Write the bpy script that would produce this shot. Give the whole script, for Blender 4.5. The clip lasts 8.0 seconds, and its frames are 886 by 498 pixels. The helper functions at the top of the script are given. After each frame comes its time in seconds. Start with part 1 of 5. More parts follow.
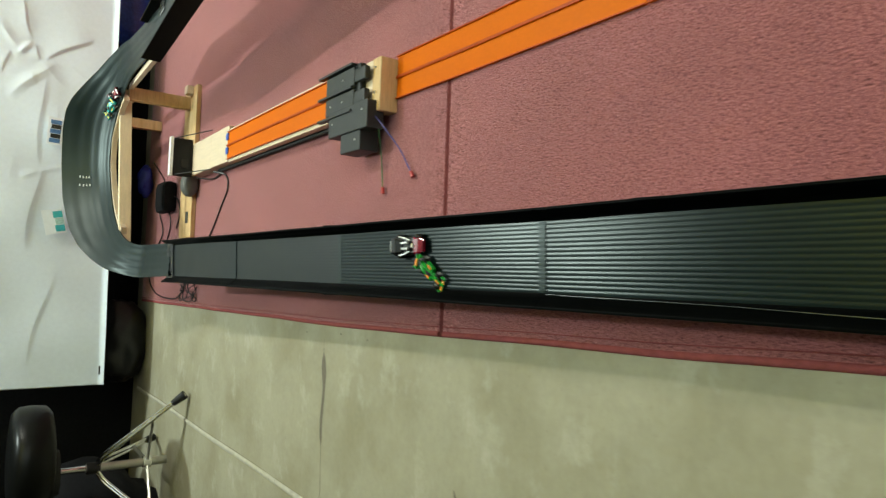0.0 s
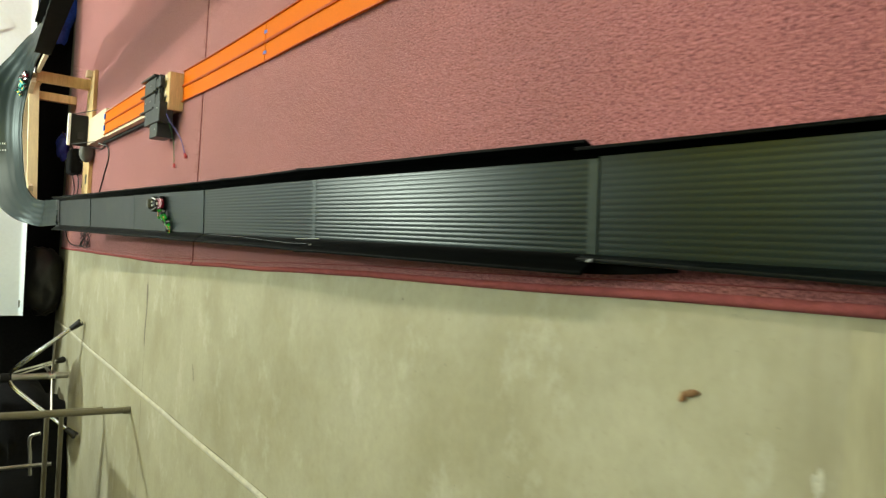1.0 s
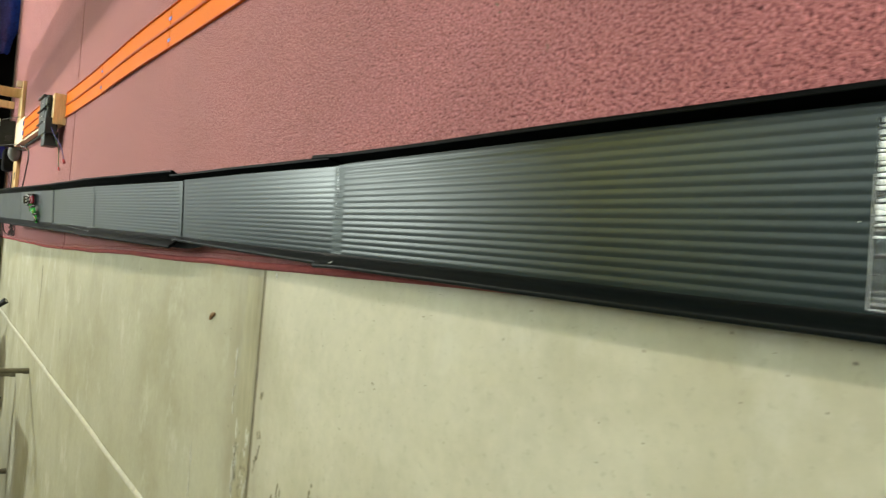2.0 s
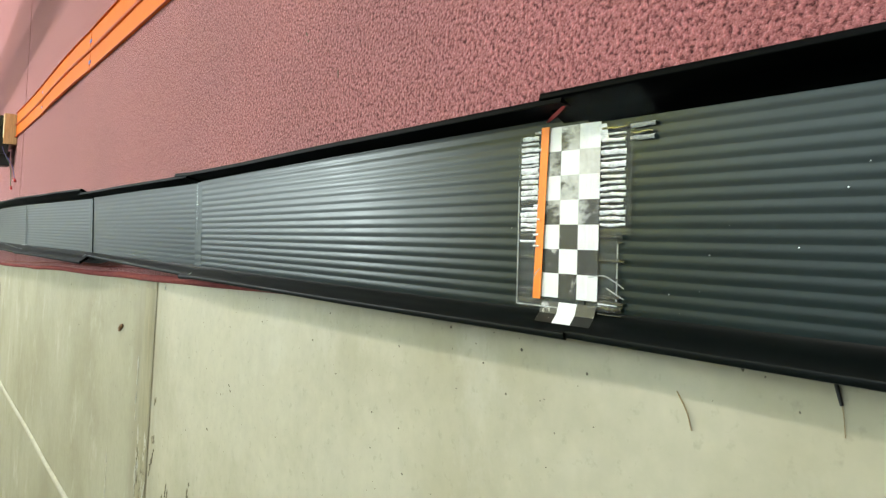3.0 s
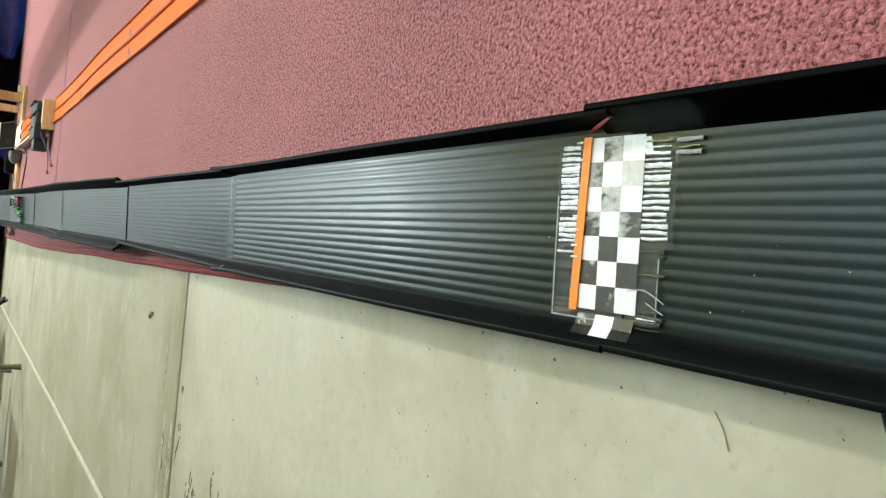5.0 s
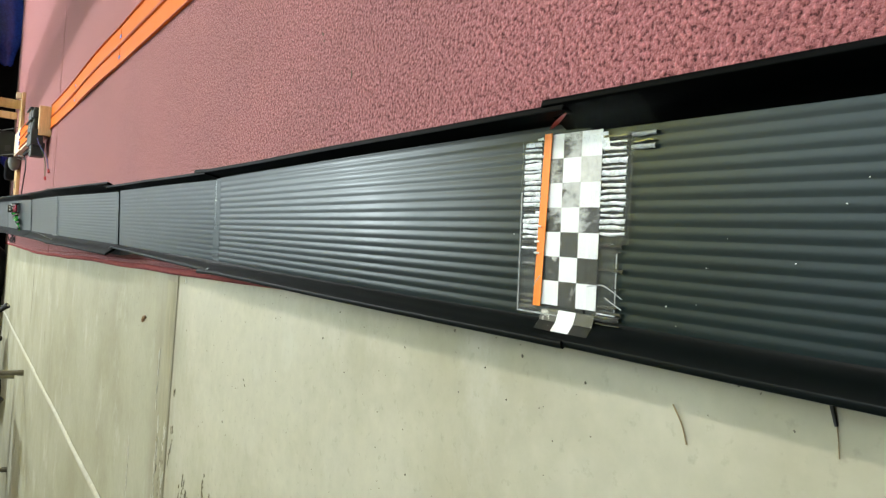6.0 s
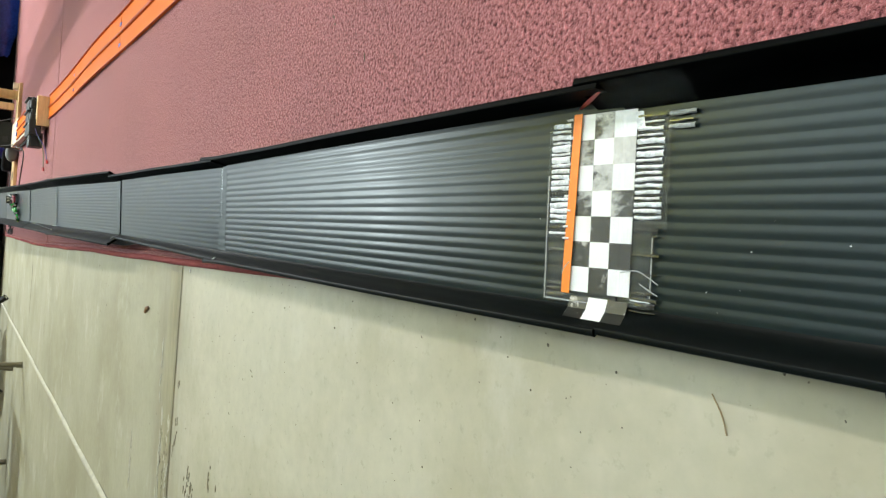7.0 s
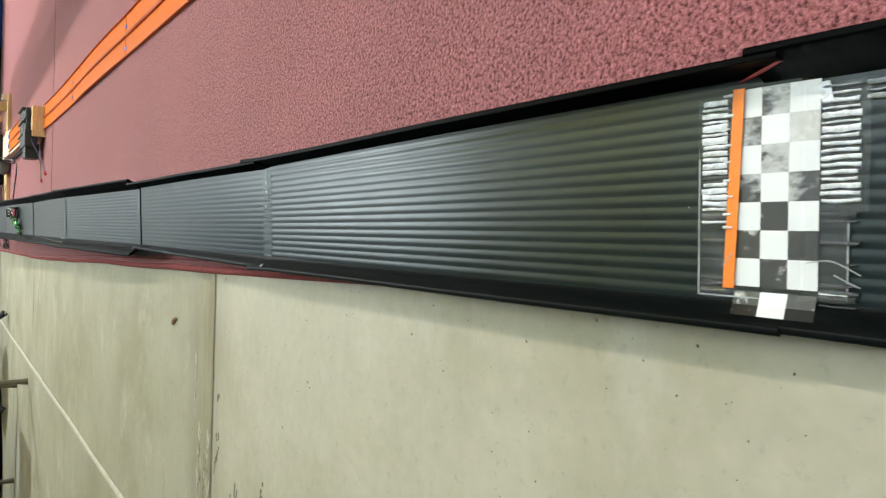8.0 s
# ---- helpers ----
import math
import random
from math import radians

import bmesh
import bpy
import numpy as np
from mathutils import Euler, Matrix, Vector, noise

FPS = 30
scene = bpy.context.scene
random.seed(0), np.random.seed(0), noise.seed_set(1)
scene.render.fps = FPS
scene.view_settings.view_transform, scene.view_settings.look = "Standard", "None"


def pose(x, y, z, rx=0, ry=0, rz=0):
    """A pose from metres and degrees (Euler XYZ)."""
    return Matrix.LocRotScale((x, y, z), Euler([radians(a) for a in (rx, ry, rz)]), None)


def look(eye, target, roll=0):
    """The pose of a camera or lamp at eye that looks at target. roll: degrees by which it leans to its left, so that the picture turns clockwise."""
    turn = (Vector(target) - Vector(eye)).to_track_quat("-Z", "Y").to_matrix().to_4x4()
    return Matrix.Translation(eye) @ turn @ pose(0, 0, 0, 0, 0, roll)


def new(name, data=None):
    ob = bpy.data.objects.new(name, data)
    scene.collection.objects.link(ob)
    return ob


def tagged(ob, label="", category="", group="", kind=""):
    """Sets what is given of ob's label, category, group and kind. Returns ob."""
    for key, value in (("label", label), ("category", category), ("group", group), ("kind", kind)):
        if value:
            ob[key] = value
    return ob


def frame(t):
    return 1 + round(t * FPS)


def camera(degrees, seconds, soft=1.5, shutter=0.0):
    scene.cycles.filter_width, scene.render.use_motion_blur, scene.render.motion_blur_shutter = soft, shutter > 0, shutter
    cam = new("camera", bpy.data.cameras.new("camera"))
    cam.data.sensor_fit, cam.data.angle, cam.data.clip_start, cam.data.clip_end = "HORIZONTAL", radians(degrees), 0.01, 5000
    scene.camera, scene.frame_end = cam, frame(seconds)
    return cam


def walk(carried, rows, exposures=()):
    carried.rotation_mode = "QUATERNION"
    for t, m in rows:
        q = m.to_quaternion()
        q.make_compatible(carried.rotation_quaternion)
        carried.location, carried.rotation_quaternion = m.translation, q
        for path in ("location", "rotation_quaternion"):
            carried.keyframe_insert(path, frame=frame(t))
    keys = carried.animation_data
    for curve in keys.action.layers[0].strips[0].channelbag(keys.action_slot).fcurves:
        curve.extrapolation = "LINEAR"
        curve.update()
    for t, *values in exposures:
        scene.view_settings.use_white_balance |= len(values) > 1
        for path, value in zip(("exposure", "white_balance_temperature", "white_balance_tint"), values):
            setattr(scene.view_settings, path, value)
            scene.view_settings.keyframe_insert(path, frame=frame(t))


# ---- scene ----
cam = camera(67.0, 8.0, soft=1.3, shutter=0.15)
PATH = [
    (0, (-0.035, 0.376, 0.69), (0.061, 2.002, -0.471), -86.1),
    (0.5, (-0.037, -0.047, 0.602), (0.0, 1.561, -0.587), -85.9),
    (1, (-0.051, -0.474, 0.536), (-0.047, 1.127, -0.663), -86.3),
    (1.5, (-0.059, -0.902, 0.465), (-0.054, 0.693, -0.741), -84.7),
    (2, (-0.034, -1.187, 0.368), (-0.025, 0.396, -0.855), -84.9),
    (2.2, (-0.019, -1.233, 0.313), (0.009, 0.352, -0.907), -86.9),
    (3.3, (-0.022, -1.331, 0.276), (0.004, 0.236, -0.967), -85.9),
    (3.5, (-0.017, -1.326, 0.278), (0.008, 0.246, -0.957), -85.8),
    (4, (-0.012, -1.316, 0.287), (0.011, 0.268, -0.934), -84.7),
    (4.5, (-0.017, -1.314, 0.287), (0.001, 0.29, -0.907), -84.0),
    (6, (-0.015, -1.332, 0.266), (-0.009, 0.285, -0.912), -85.6),
    (6.5, (-0.019, -1.323, 0.264), (-0.02, 0.292, -0.915), -86.0),
    (7, (-0.02, -1.314, 0.27), (-0.035, 0.298, -0.915), -86.0),
    (7.5, (-0.02, -1.297, 0.272), (-0.039, 0.31, -0.917), -86.3),
    (8, (-0.022, -1.242, 0.307), (-0.05, 0.352, -0.9), -88.8),
]
walk(cam, [(t, look(eye, target, roll)) for t, eye, target, roll in PATH],
     [(0, -0.81, 7150, 6), (0.5, -0.64, 7500, 5), (1, -0.36, 7750, 5), (1.5, -0.32, 7600, 9), (2.2, -0.19, 7250, 12), (3.3, -0.05, 6750, 13), (6, -0.08, 6650, 15), (7.2, -0.13, 6650, 15), (8, -0.24, 6700, 18)])

# ---- world and lamps ----
world = bpy.data.worlds.new("world")
scene.world = world
world.use_nodes = True
world.node_tree.nodes["Background"].inputs[0].default_value = (0.5, 0.55, 0.5, 1)
world.node_tree.nodes["Background"].inputs[1].default_value = 0.02


def area_lamp(name, m, size, power, colour):
    data = bpy.data.lights.new(name, "AREA")
    data.shape, data.size, data.size_y = "RECTANGLE", size[0], size[1]
    data.energy, data.color = power, colour
    ob = new(name, data)
    ob.matrix_world = m
    return ob


# a lamp over the far end and two ceiling tubes along the side
area_lamp("work_lamp", pose(0.32, 3.2, 2.70, -6, 0, 0), (0.14, 0.18), 98, (0.79, 0.95, 0.98))
area_lamp("ceiling_tube_far", pose(1.60, 2.60, 2.25), (0.05, 1.2), 80, (0.96, 1.0, 0.96))
area_lamp("ceiling_tube", pose(2.0, -0.95, 2.25), (0.05, 1.5), 61, (0.98, 1.0, 0.94))
# added upward fill, no fixture of its own, to brighten the ceiling
area_lamp("ceiling_fill", pose(0.9, -0.25, 2.35, 180, 0, 0), (0.8, 3.4), 120, (0.98, 1.0, 0.94))

# ---- materials ----


def material(name, colour, rough=0.5, metal=0.0, vary=0.12, scale=20.0, fine=200.0, bump=0.0, bump_scale=300.0,
             spec=0.5, stretch=(1, 1, 1), tint=None, tint_scale=3.0, tint_at=(0.5, 0.7), coat=0.0, rough_vary=0.08, trans=0.0):
    """A procedural surface: base colour, varied at two scales, an optional second tint in patches, grain as bump."""
    m = bpy.data.materials.new(name)
    m.use_nodes = True
    nt = m.node_tree
    nodes, links = nt.nodes, nt.links
    b = nodes["Principled BSDF"]
    tc = nodes.new("ShaderNodeTexCoord")
    mp = nodes.new("ShaderNodeMapping")
    mp.inputs["Scale"].default_value = stretch
    links.new(tc.outputs["Object"], mp.inputs["Vector"])

    def noise_node(s, detail=4.0, r=0.6):
        n = nodes.new("ShaderNodeTexNoise")
        n.inputs["Scale"].default_value, n.inputs["Detail"].default_value, n.inputs["Roughness"].default_value = s, detail, r
        links.new(mp.outputs["Vector"], n.inputs["Vector"])
        return n

    def mix(kind, fac, a, c):
        x = nodes.new("ShaderNodeMix")
        x.data_type, x.blend_type = "RGBA", kind
        for sock, v in ((x.inputs[0], fac), (x.inputs[6], a), (x.inputs[7], c)):
            if isinstance(v, bpy.types.NodeSocket):
                links.new(v, sock)
            elif isinstance(v, (int, float)):
                sock.default_value = v
            else:
                sock.default_value = (*v, 1)
        return x.outputs[2]

    n1, n2 = noise_node(scale), noise_node(fine, 3.0)
    ramp = nodes.new("ShaderNodeMapRange")
    ramp.inputs["To Min"].default_value, ramp.inputs["To Max"].default_value = 1 - 1.6 * vary, 1 + 1.6 * vary
    add = nodes.new("ShaderNodeMath")
    add.operation = "ADD"
    half = nodes.new("ShaderNodeMath")
    half.operation = "MULTIPLY"
    half.inputs[1].default_value = 0.5
    links.new(n1.outputs["Fac"], add.inputs[0])
    links.new(n2.outputs["Fac"], add.inputs[1])
    links.new(add.outputs[0], half.inputs[0])
    ramp.inputs["From Min"].default_value, ramp.inputs["From Max"].default_value = 0.3, 0.7
    links.new(half.outputs[0], ramp.inputs["Value"])
    col = colour
    if tint:
        n3 = noise_node(tint_scale, 5.0)
        step = nodes.new("ShaderNodeMapRange")
        step.inputs["From Min"].default_value, step.inputs["From Max"].default_value = tint_at
        links.new(n3.outputs["Fac"], step.inputs["Value"])
        col = mix("MIX", step.outputs[0], colour, tint)
    grey = nodes.new("ShaderNodeCombineColor")
    for i in range(3):
        links.new(ramp.outputs[0], grey.inputs[i])
    links.new(mix("MULTIPLY", 1.0, col, grey.outputs[0]), b.inputs["Base Color"])
    rr = nodes.new("ShaderNodeMapRange")
    rr.inputs["To Min"].default_value, rr.inputs["To Max"].default_value = max(0.02, rough - rough_vary), min(1, rough + rough_vary)
    links.new(n1.outputs["Fac"], rr.inputs["Value"])
    links.new(rr.outputs[0], b.inputs["Roughness"])
    b.inputs["Metallic"].default_value = metal
    b.inputs["Specular IOR Level"].default_value = spec
    b.inputs["Coat Weight"].default_value = coat
    b.inputs["Transmission Weight"].default_value = trans
    if bump:
        n4 = noise_node(bump_scale, 3.0)
        bp = nodes.new("ShaderNodeBump")
        bp.inputs["Strength"].default_value, bp.inputs["Distance"].default_value = bump, 0.001
        links.new(n4.outputs["Fac"], bp.inputs["Height"])
        links.new(bp.outputs["Normal"], b.inputs["Normal"])
    return m


def carpet_material(name, light, dark):
    """Cut pile: speckled tufts, the shade between them painted darker, with broad wear."""
    m = bpy.data.materials.new(name)
    m.use_nodes = True
    nodes, links = m.node_tree.nodes, m.node_tree.links
    b = nodes["Principled BSDF"]
    tc = nodes.new("ShaderNodeTexCoord")
    pile = nodes.new("ShaderNodeTexNoise")
    pile.inputs["Scale"].default_value, pile.inputs["Detail"].default_value, pile.inputs["Roughness"].default_value = 400, 3.0, 0.66
    broad = nodes.new("ShaderNodeTexNoise")
    broad.inputs["Scale"].default_value, broad.inputs["Detail"].default_value = 3.5, 5
    for n in (pile, broad):
        links.new(tc.outputs["Object"], n.inputs["Vector"])
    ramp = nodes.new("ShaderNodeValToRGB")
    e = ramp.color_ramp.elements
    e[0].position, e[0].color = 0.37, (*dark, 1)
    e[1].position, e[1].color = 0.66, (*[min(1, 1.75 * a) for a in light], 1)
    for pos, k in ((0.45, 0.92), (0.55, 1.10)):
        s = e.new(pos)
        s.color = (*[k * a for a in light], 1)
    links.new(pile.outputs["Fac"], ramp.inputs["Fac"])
    wear = nodes.new("ShaderNodeMapRange")
    wear.inputs["From Min"].default_value, wear.inputs["From Max"].default_value = 0.3, 0.7
    wear.inputs["To Min"].default_value, wear.inputs["To Max"].default_value = 0.86, 1.12
    links.new(broad.outputs["Fac"], wear.inputs["Value"])
    # sparse hollows between the tufts, their shade painted into the colour
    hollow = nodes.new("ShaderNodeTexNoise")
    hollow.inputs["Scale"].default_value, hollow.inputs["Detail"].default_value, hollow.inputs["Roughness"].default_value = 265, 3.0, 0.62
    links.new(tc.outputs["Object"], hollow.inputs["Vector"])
    hollow_shade = nodes.new("ShaderNodeMapRange")
    hollow_shade.inputs["From Min"].default_value, hollow_shade.inputs["From Max"].default_value = 0.57, 0.66
    hollow_shade.inputs["To Min"].default_value, hollow_shade.inputs["To Max"].default_value = 1.06, 0.55
    links.new(hollow.outputs["Fac"], hollow_shade.inputs["Value"])
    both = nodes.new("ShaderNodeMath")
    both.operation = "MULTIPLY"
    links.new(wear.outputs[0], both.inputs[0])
    links.new(hollow_shade.outputs[0], both.inputs[1])
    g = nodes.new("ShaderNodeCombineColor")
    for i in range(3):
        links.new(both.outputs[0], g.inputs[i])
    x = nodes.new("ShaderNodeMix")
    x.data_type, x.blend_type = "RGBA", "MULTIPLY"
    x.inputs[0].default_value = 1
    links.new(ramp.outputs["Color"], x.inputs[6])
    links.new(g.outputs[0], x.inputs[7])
    links.new(x.outputs[2], b.inputs["Base Color"])
    b.inputs["Roughness"].default_value, b.inputs["Specular IOR Level"].default_value = 0.95, 0.1
    # the fibre tips catch the light, the hollows do not
    tips = nodes.new("ShaderNodeMapRange")
    tips.inputs["From Min"].default_value, tips.inputs["From Max"].default_value = 0.43, 0.55
    tips.inputs["To Min"].default_value, tips.inputs["To Max"].default_value = 0.30, 1.0
    links.new(pile.outputs["Fac"], tips.inputs["Value"])
    shine = nodes.new("ShaderNodeMath")
    shine.operation, shine.use_clamp = "MULTIPLY", True
    links.new(tips.outputs[0], shine.inputs[0])
    links.new(hollow_shade.outputs[0], shine.inputs[1])
    links.new(shine.outputs[0], b.inputs["Sheen Weight"])
    b.inputs["Sheen Roughness"].default_value = 0.55
    b.inputs["Sheen Tint"].default_value = (1.0, 0.68, 0.70, 1)
    bp = nodes.new("ShaderNodeBump")
    bp.inputs["Strength"].default_value, bp.inputs["Distance"].default_value = 0.9, 0.0022
    links.new(pile.outputs["Fac"], bp.inputs["Height"])
    links.new(bp.outputs["Normal"], b.inputs["Normal"])
    return m


def concrete_material(name, base, stain, dirt):
    m = material(name, base, 0.62, vary=0.058, scale=9, fine=70, bump=0.06, bump_scale=160, spec=0.35,
                 tint=stain, tint_scale=3.4, tint_at=(0.42, 0.64))
    nodes, links = m.node_tree.nodes, m.node_tree.links
    b = nodes["Principled BSDF"]
    tc = nodes.new("ShaderNodeTexCoord")
    mp = nodes.new("ShaderNodeMapping")
    mp.inputs["Scale"].default_value = (1.3, 1.8, 1)
    n = nodes.new("ShaderNodeTexNoise")
    n.inputs["Scale"].default_value, n.inputs["Detail"].default_value, n.inputs["Roughness"].default_value = 4.5, 6, 0.7
    links.new(tc.outputs["Object"], mp.inputs["Vector"])
    links.new(mp.outputs["Vector"], n.inputs["Vector"])
    step = nodes.new("ShaderNodeMapRange")
    step.inputs["From Min"].default_value, step.inputs["From Max"].default_value = 0.55, 0.74
    step.inputs["To Max"].default_value = 0.55
    links.new(n.outputs["Fac"], step.inputs["Value"])
    x = nodes.new("ShaderNodeMix")
    x.data_type = "RGBA"
    old = b.inputs["Base Color"].links[0].from_socket
    links.new(step.outputs[0], x.inputs[0])
    links.new(old, x.inputs[6])
    x.inputs[7].default_value = (0.56, 0.55, 0.47, 1)
    # small dark pits
    pit = nodes.new("ShaderNodeTexNoise")
    pit.inputs["Scale"].default_value, pit.inputs["Detail"].default_value, pit.inputs["Roughness"].default_value = 120, 3, 0.6
    links.new(tc.outputs["Object"], pit.inputs["Vector"])
    deep = nodes.new("ShaderNodeMapRange")
    deep.inputs["From Min"].default_value, deep.inputs["From Max"].default_value = 0.60, 0.74
    deep.inputs["To Max"].default_value = 0.35
    links.new(pit.outputs["Fac"], deep.inputs["Value"])
    v = nodes.new("ShaderNodeMix")
    v.data_type = "RGBA"
    links.new(deep.outputs[0], v.inputs[0])
    links.new(x.outputs[2], v.inputs[6])
    v.inputs[7].default_value = (0.24, 0.22, 0.155, 1)
    # dirt that has gathered along the cut joint and been dragged across it
    sep = nodes.new("ShaderNodeSeparateXYZ")
    links.new(tc.outputs["Object"], sep.inputs[0])
    near = nodes.new("ShaderNodeMath")
    near.operation = "ADD"
    near.inputs[1].default_value = 0.300
    links.new(sep.outputs[1], near.inputs[0])
    gap = nodes.new("ShaderNodeMath")
    gap.operation = "ABSOLUTE"
    links.new(near.outputs[0], gap.inputs[0])
    band = nodes.new("ShaderNodeMapRange")
    band.inputs["From Min"].default_value, band.inputs["From Max"].default_value = 0.003, 0.105
    band.inputs["To Min"].default_value, band.inputs["To Max"].default_value = dirt, 0.0
    links.new(gap.outputs[0], band.inputs["Value"])
    mp2 = nodes.new("ShaderNodeMapping")
    mp2.inputs["Scale"].default_value = (7, 60, 1)
    links.new(tc.outputs["Object"], mp2.inputs["Vector"])
    streak = nodes.new("ShaderNodeTexNoise")
    streak.inputs["Scale"].default_value, streak.inputs["Detail"].default_value = 1.0, 5
    links.new(mp2.outputs["Vector"], streak.inputs["Vector"])
    much = nodes.new("ShaderNodeMath")
    much.operation, much.use_clamp = "MULTIPLY", True
    links.new(band.outputs[0], much.inputs[0])
    links.new(streak.outputs["Fac"], much.inputs[1])
    y = nodes.new("ShaderNodeMix")
    y.data_type = "RGBA"
    links.new(much.outputs[0], y.inputs[0])
    links.new(v.outputs[2], y.inputs[6])
    y.inputs[7].default_value = (0.22, 0.192, 0.125, 1)
    links.new(y.outputs[2], b.inputs["Base Color"])
    return m


CONCRETE_NEAR = concrete_material("concrete_near_slab", (0.466, 0.440, 0.338), (0.366, 0.338, 0.236), 1.1)
CONCRETE_FAR = concrete_material("concrete_far_slab", (0.364, 0.344, 0.250), (0.290, 0.266, 0.176), 1.6)
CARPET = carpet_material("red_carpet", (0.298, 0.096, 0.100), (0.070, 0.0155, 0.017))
HEM = material("carpet_hem", (0.31, 0.080, 0.082), 0.9, vary=0.2, scale=60, fine=500, bump=0.5, bump_scale=700, spec=0.1)
HEM_DARK = material("dark_red_seam_strip", (0.135, 0.034, 0.034), 0.95, vary=0.25, scale=60, fine=500, bump=0.5, bump_scale=700, spec=0.1)
PLASTIC = material("black_fluted_plastic", (0.002, 0.0085, 0.0095), 0.335, vary=0.2, scale=14, fine=220, spec=0.38, rough_vary=0.06)
PLASTIC.node_tree.nodes["Principled BSDF"].inputs["Specular Tint"].default_value = (0.93, 1.0, 0.98, 1)
PLASTIC_FAR = material("black_fluted_plastic_dull", (0.003, 0.0085, 0.009), 0.28, vary=0.2, scale=14, fine=220, spec=0.27, rough_vary=0.012)
PLASTIC_FAR.node_tree.nodes["Principled BSDF"].inputs["Specular Tint"].default_value = (0.90, 1.0, 0.97, 1)
PLASTIC_DULL = material("smooth_black_plastic", (0.004, 0.0090, 0.0095), 0.42, vary=0.2, scale=14, fine=220, spec=0.36, rough_vary=0.05)
RAIL = material("black_side_plastic", (0.001, 0.0014, 0.0014), 0.42, vary=0.2, scale=20, fine=260, spec=0.03, rough_vary=0.06)
RAIL_GREY = material("grey_black_side_plastic", (0.002, 0.0035, 0.0035), 0.40, vary=0.2, scale=20, fine=260, spec=0.10, rough_vary=0.06)
CURVE = material("grey_black_sheet_plastic", (0.005, 0.012, 0.0115), 0.40, vary=0.15, scale=10, fine=160, spec=0.36)
CURVE.node_tree.nodes["Principled BSDF"].inputs["Specular Tint"].default_value = (0.86, 1.0, 0.99, 1)
# glints on clear tape, painted as a white surface
TAPE_GLINT = material("clear_tape_glint", (0.80, 0.83, 0.86), 0.28, vary=0.30, scale=260, fine=900, spec=0.4)
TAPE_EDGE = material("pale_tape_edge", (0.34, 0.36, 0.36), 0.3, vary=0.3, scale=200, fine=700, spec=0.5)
TAPE_DIM = material("dull_clear_tape", (0.055, 0.06, 0.06), 0.15, vary=0.4, scale=300, fine=900, spec=0.6, coat=0.5)
FILM = material("clear_tape_film", (0.70, 0.72, 0.70), 0.10, vary=0.1, scale=200, fine=700, spec=0.6, bump=0.5, bump_scale=180)
FILM.node_tree.nodes["Principled BSDF"].inputs["Alpha"].default_value = 0.03
ORANGE = material("orange_plastic", (0.64, 0.140, 0.005), 0.45, vary=0.05, scale=8, fine=200, spec=0.06)
ORANGE_DARK = material("orange_lane_rail", (0.46, 0.066, 0.005), 0.42, vary=0.06, scale=8, fine=200, spec=0.15)
ORANGE_TAPE = material("orange_tape_strip", (0.98, 0.25, 0.02), 0.45, vary=0.08, scale=60, fine=300)
BLUE = material("blue_plastic", (0.02, 0.10, 0.55), 0.35, vary=0.1)
WOOD = material("pine_wood", (0.62, 0.43, 0.22), 0.55, vary=0.14, scale=30, fine=180, stretch=(0.25, 3, 3), bump=0.15, bump_scale=150,
                tint=(0.50, 0.31, 0.13), tint_scale=14, tint_at=(0.5, 0.72), spec=0.3)
WOOD_FRONT = material("cream_pine_wood", (0.84, 0.72, 0.50), 0.55, vary=0.08, scale=30, fine=200, stretch=(0.4, 3, 3), spec=0.3)
WOOD_PALE = material("pale_birch_wood", (0.66, 0.55, 0.41), 0.55, vary=0.08, scale=30, fine=200, stretch=(3, 0.4, 3), spec=0.3)
PAPER = material("white_paper", (0.76, 0.85, 0.93), 0.75, vary=0.03, scale=3, fine=60, spec=0.25)
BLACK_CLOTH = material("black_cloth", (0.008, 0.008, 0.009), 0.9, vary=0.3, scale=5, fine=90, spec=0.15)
BLACK_BAG = material("black_plastic_bag", (0.012, 0.013, 0.014), 0.3, vary=0.3, scale=12, fine=90, spec=0.5, bump=0.5, bump_scale=40)
BLUE_CLOTH = material("bright_blue_cloth", (0.02, 0.04, 0.42), 0.5, vary=0.2, scale=20, fine=200)
BLUE_BAG = material("dark_blue_plastic_bag", (0.02, 0.07, 0.44), 0.22, vary=0.3, scale=12, fine=80, spec=0.6, bump=0.8, bump_scale=35)
BOX_BLACK = material("dark_grey_box_plastic", (0.022, 0.027, 0.026), 0.5, vary=0.15, scale=40, fine=400, bump=0.08, bump_scale=900, spec=0.4)
MOTOR_GREY = material("grey_metal_paint", (0.10, 0.105, 0.095), 0.4, vary=0.15, scale=40, fine=300, spec=0.4)
CHROME = material("chrome", (0.78, 0.78, 0.78), 0.06, metal=1.0, vary=0.05)
STEEL = material("dull_steel", (0.55, 0.54, 0.50), 0.35, metal=1.0, vary=0.1)
GATE_BLACK = material("scuffed_black_board", (0.010, 0.011, 0.010), 0.6, vary=0.3, scale=60, fine=300, spec=0.25)
RUBBER = material("black_rubber", (0.012, 0.012, 0.012), 0.6, vary=0.15, spec=0.35)
LEATHER = material("black_vinyl", (0.006, 0.0065, 0.006), 0.33, vary=0.2, spec=0.16, bump=0.2, bump_scale=90)
TAN_TUBE = material("tan_painted_tube", (0.15, 0.135, 0.09), 0.42, vary=0.1, scale=20, fine=200, spec=0.45)
CABLE = material("black_cable", (0.010, 0.010, 0.010), 0.45, vary=0.1)
RED_PLASTIC = material("red_clip_plastic", (0.50, 0.04, 0.04), 0.4)
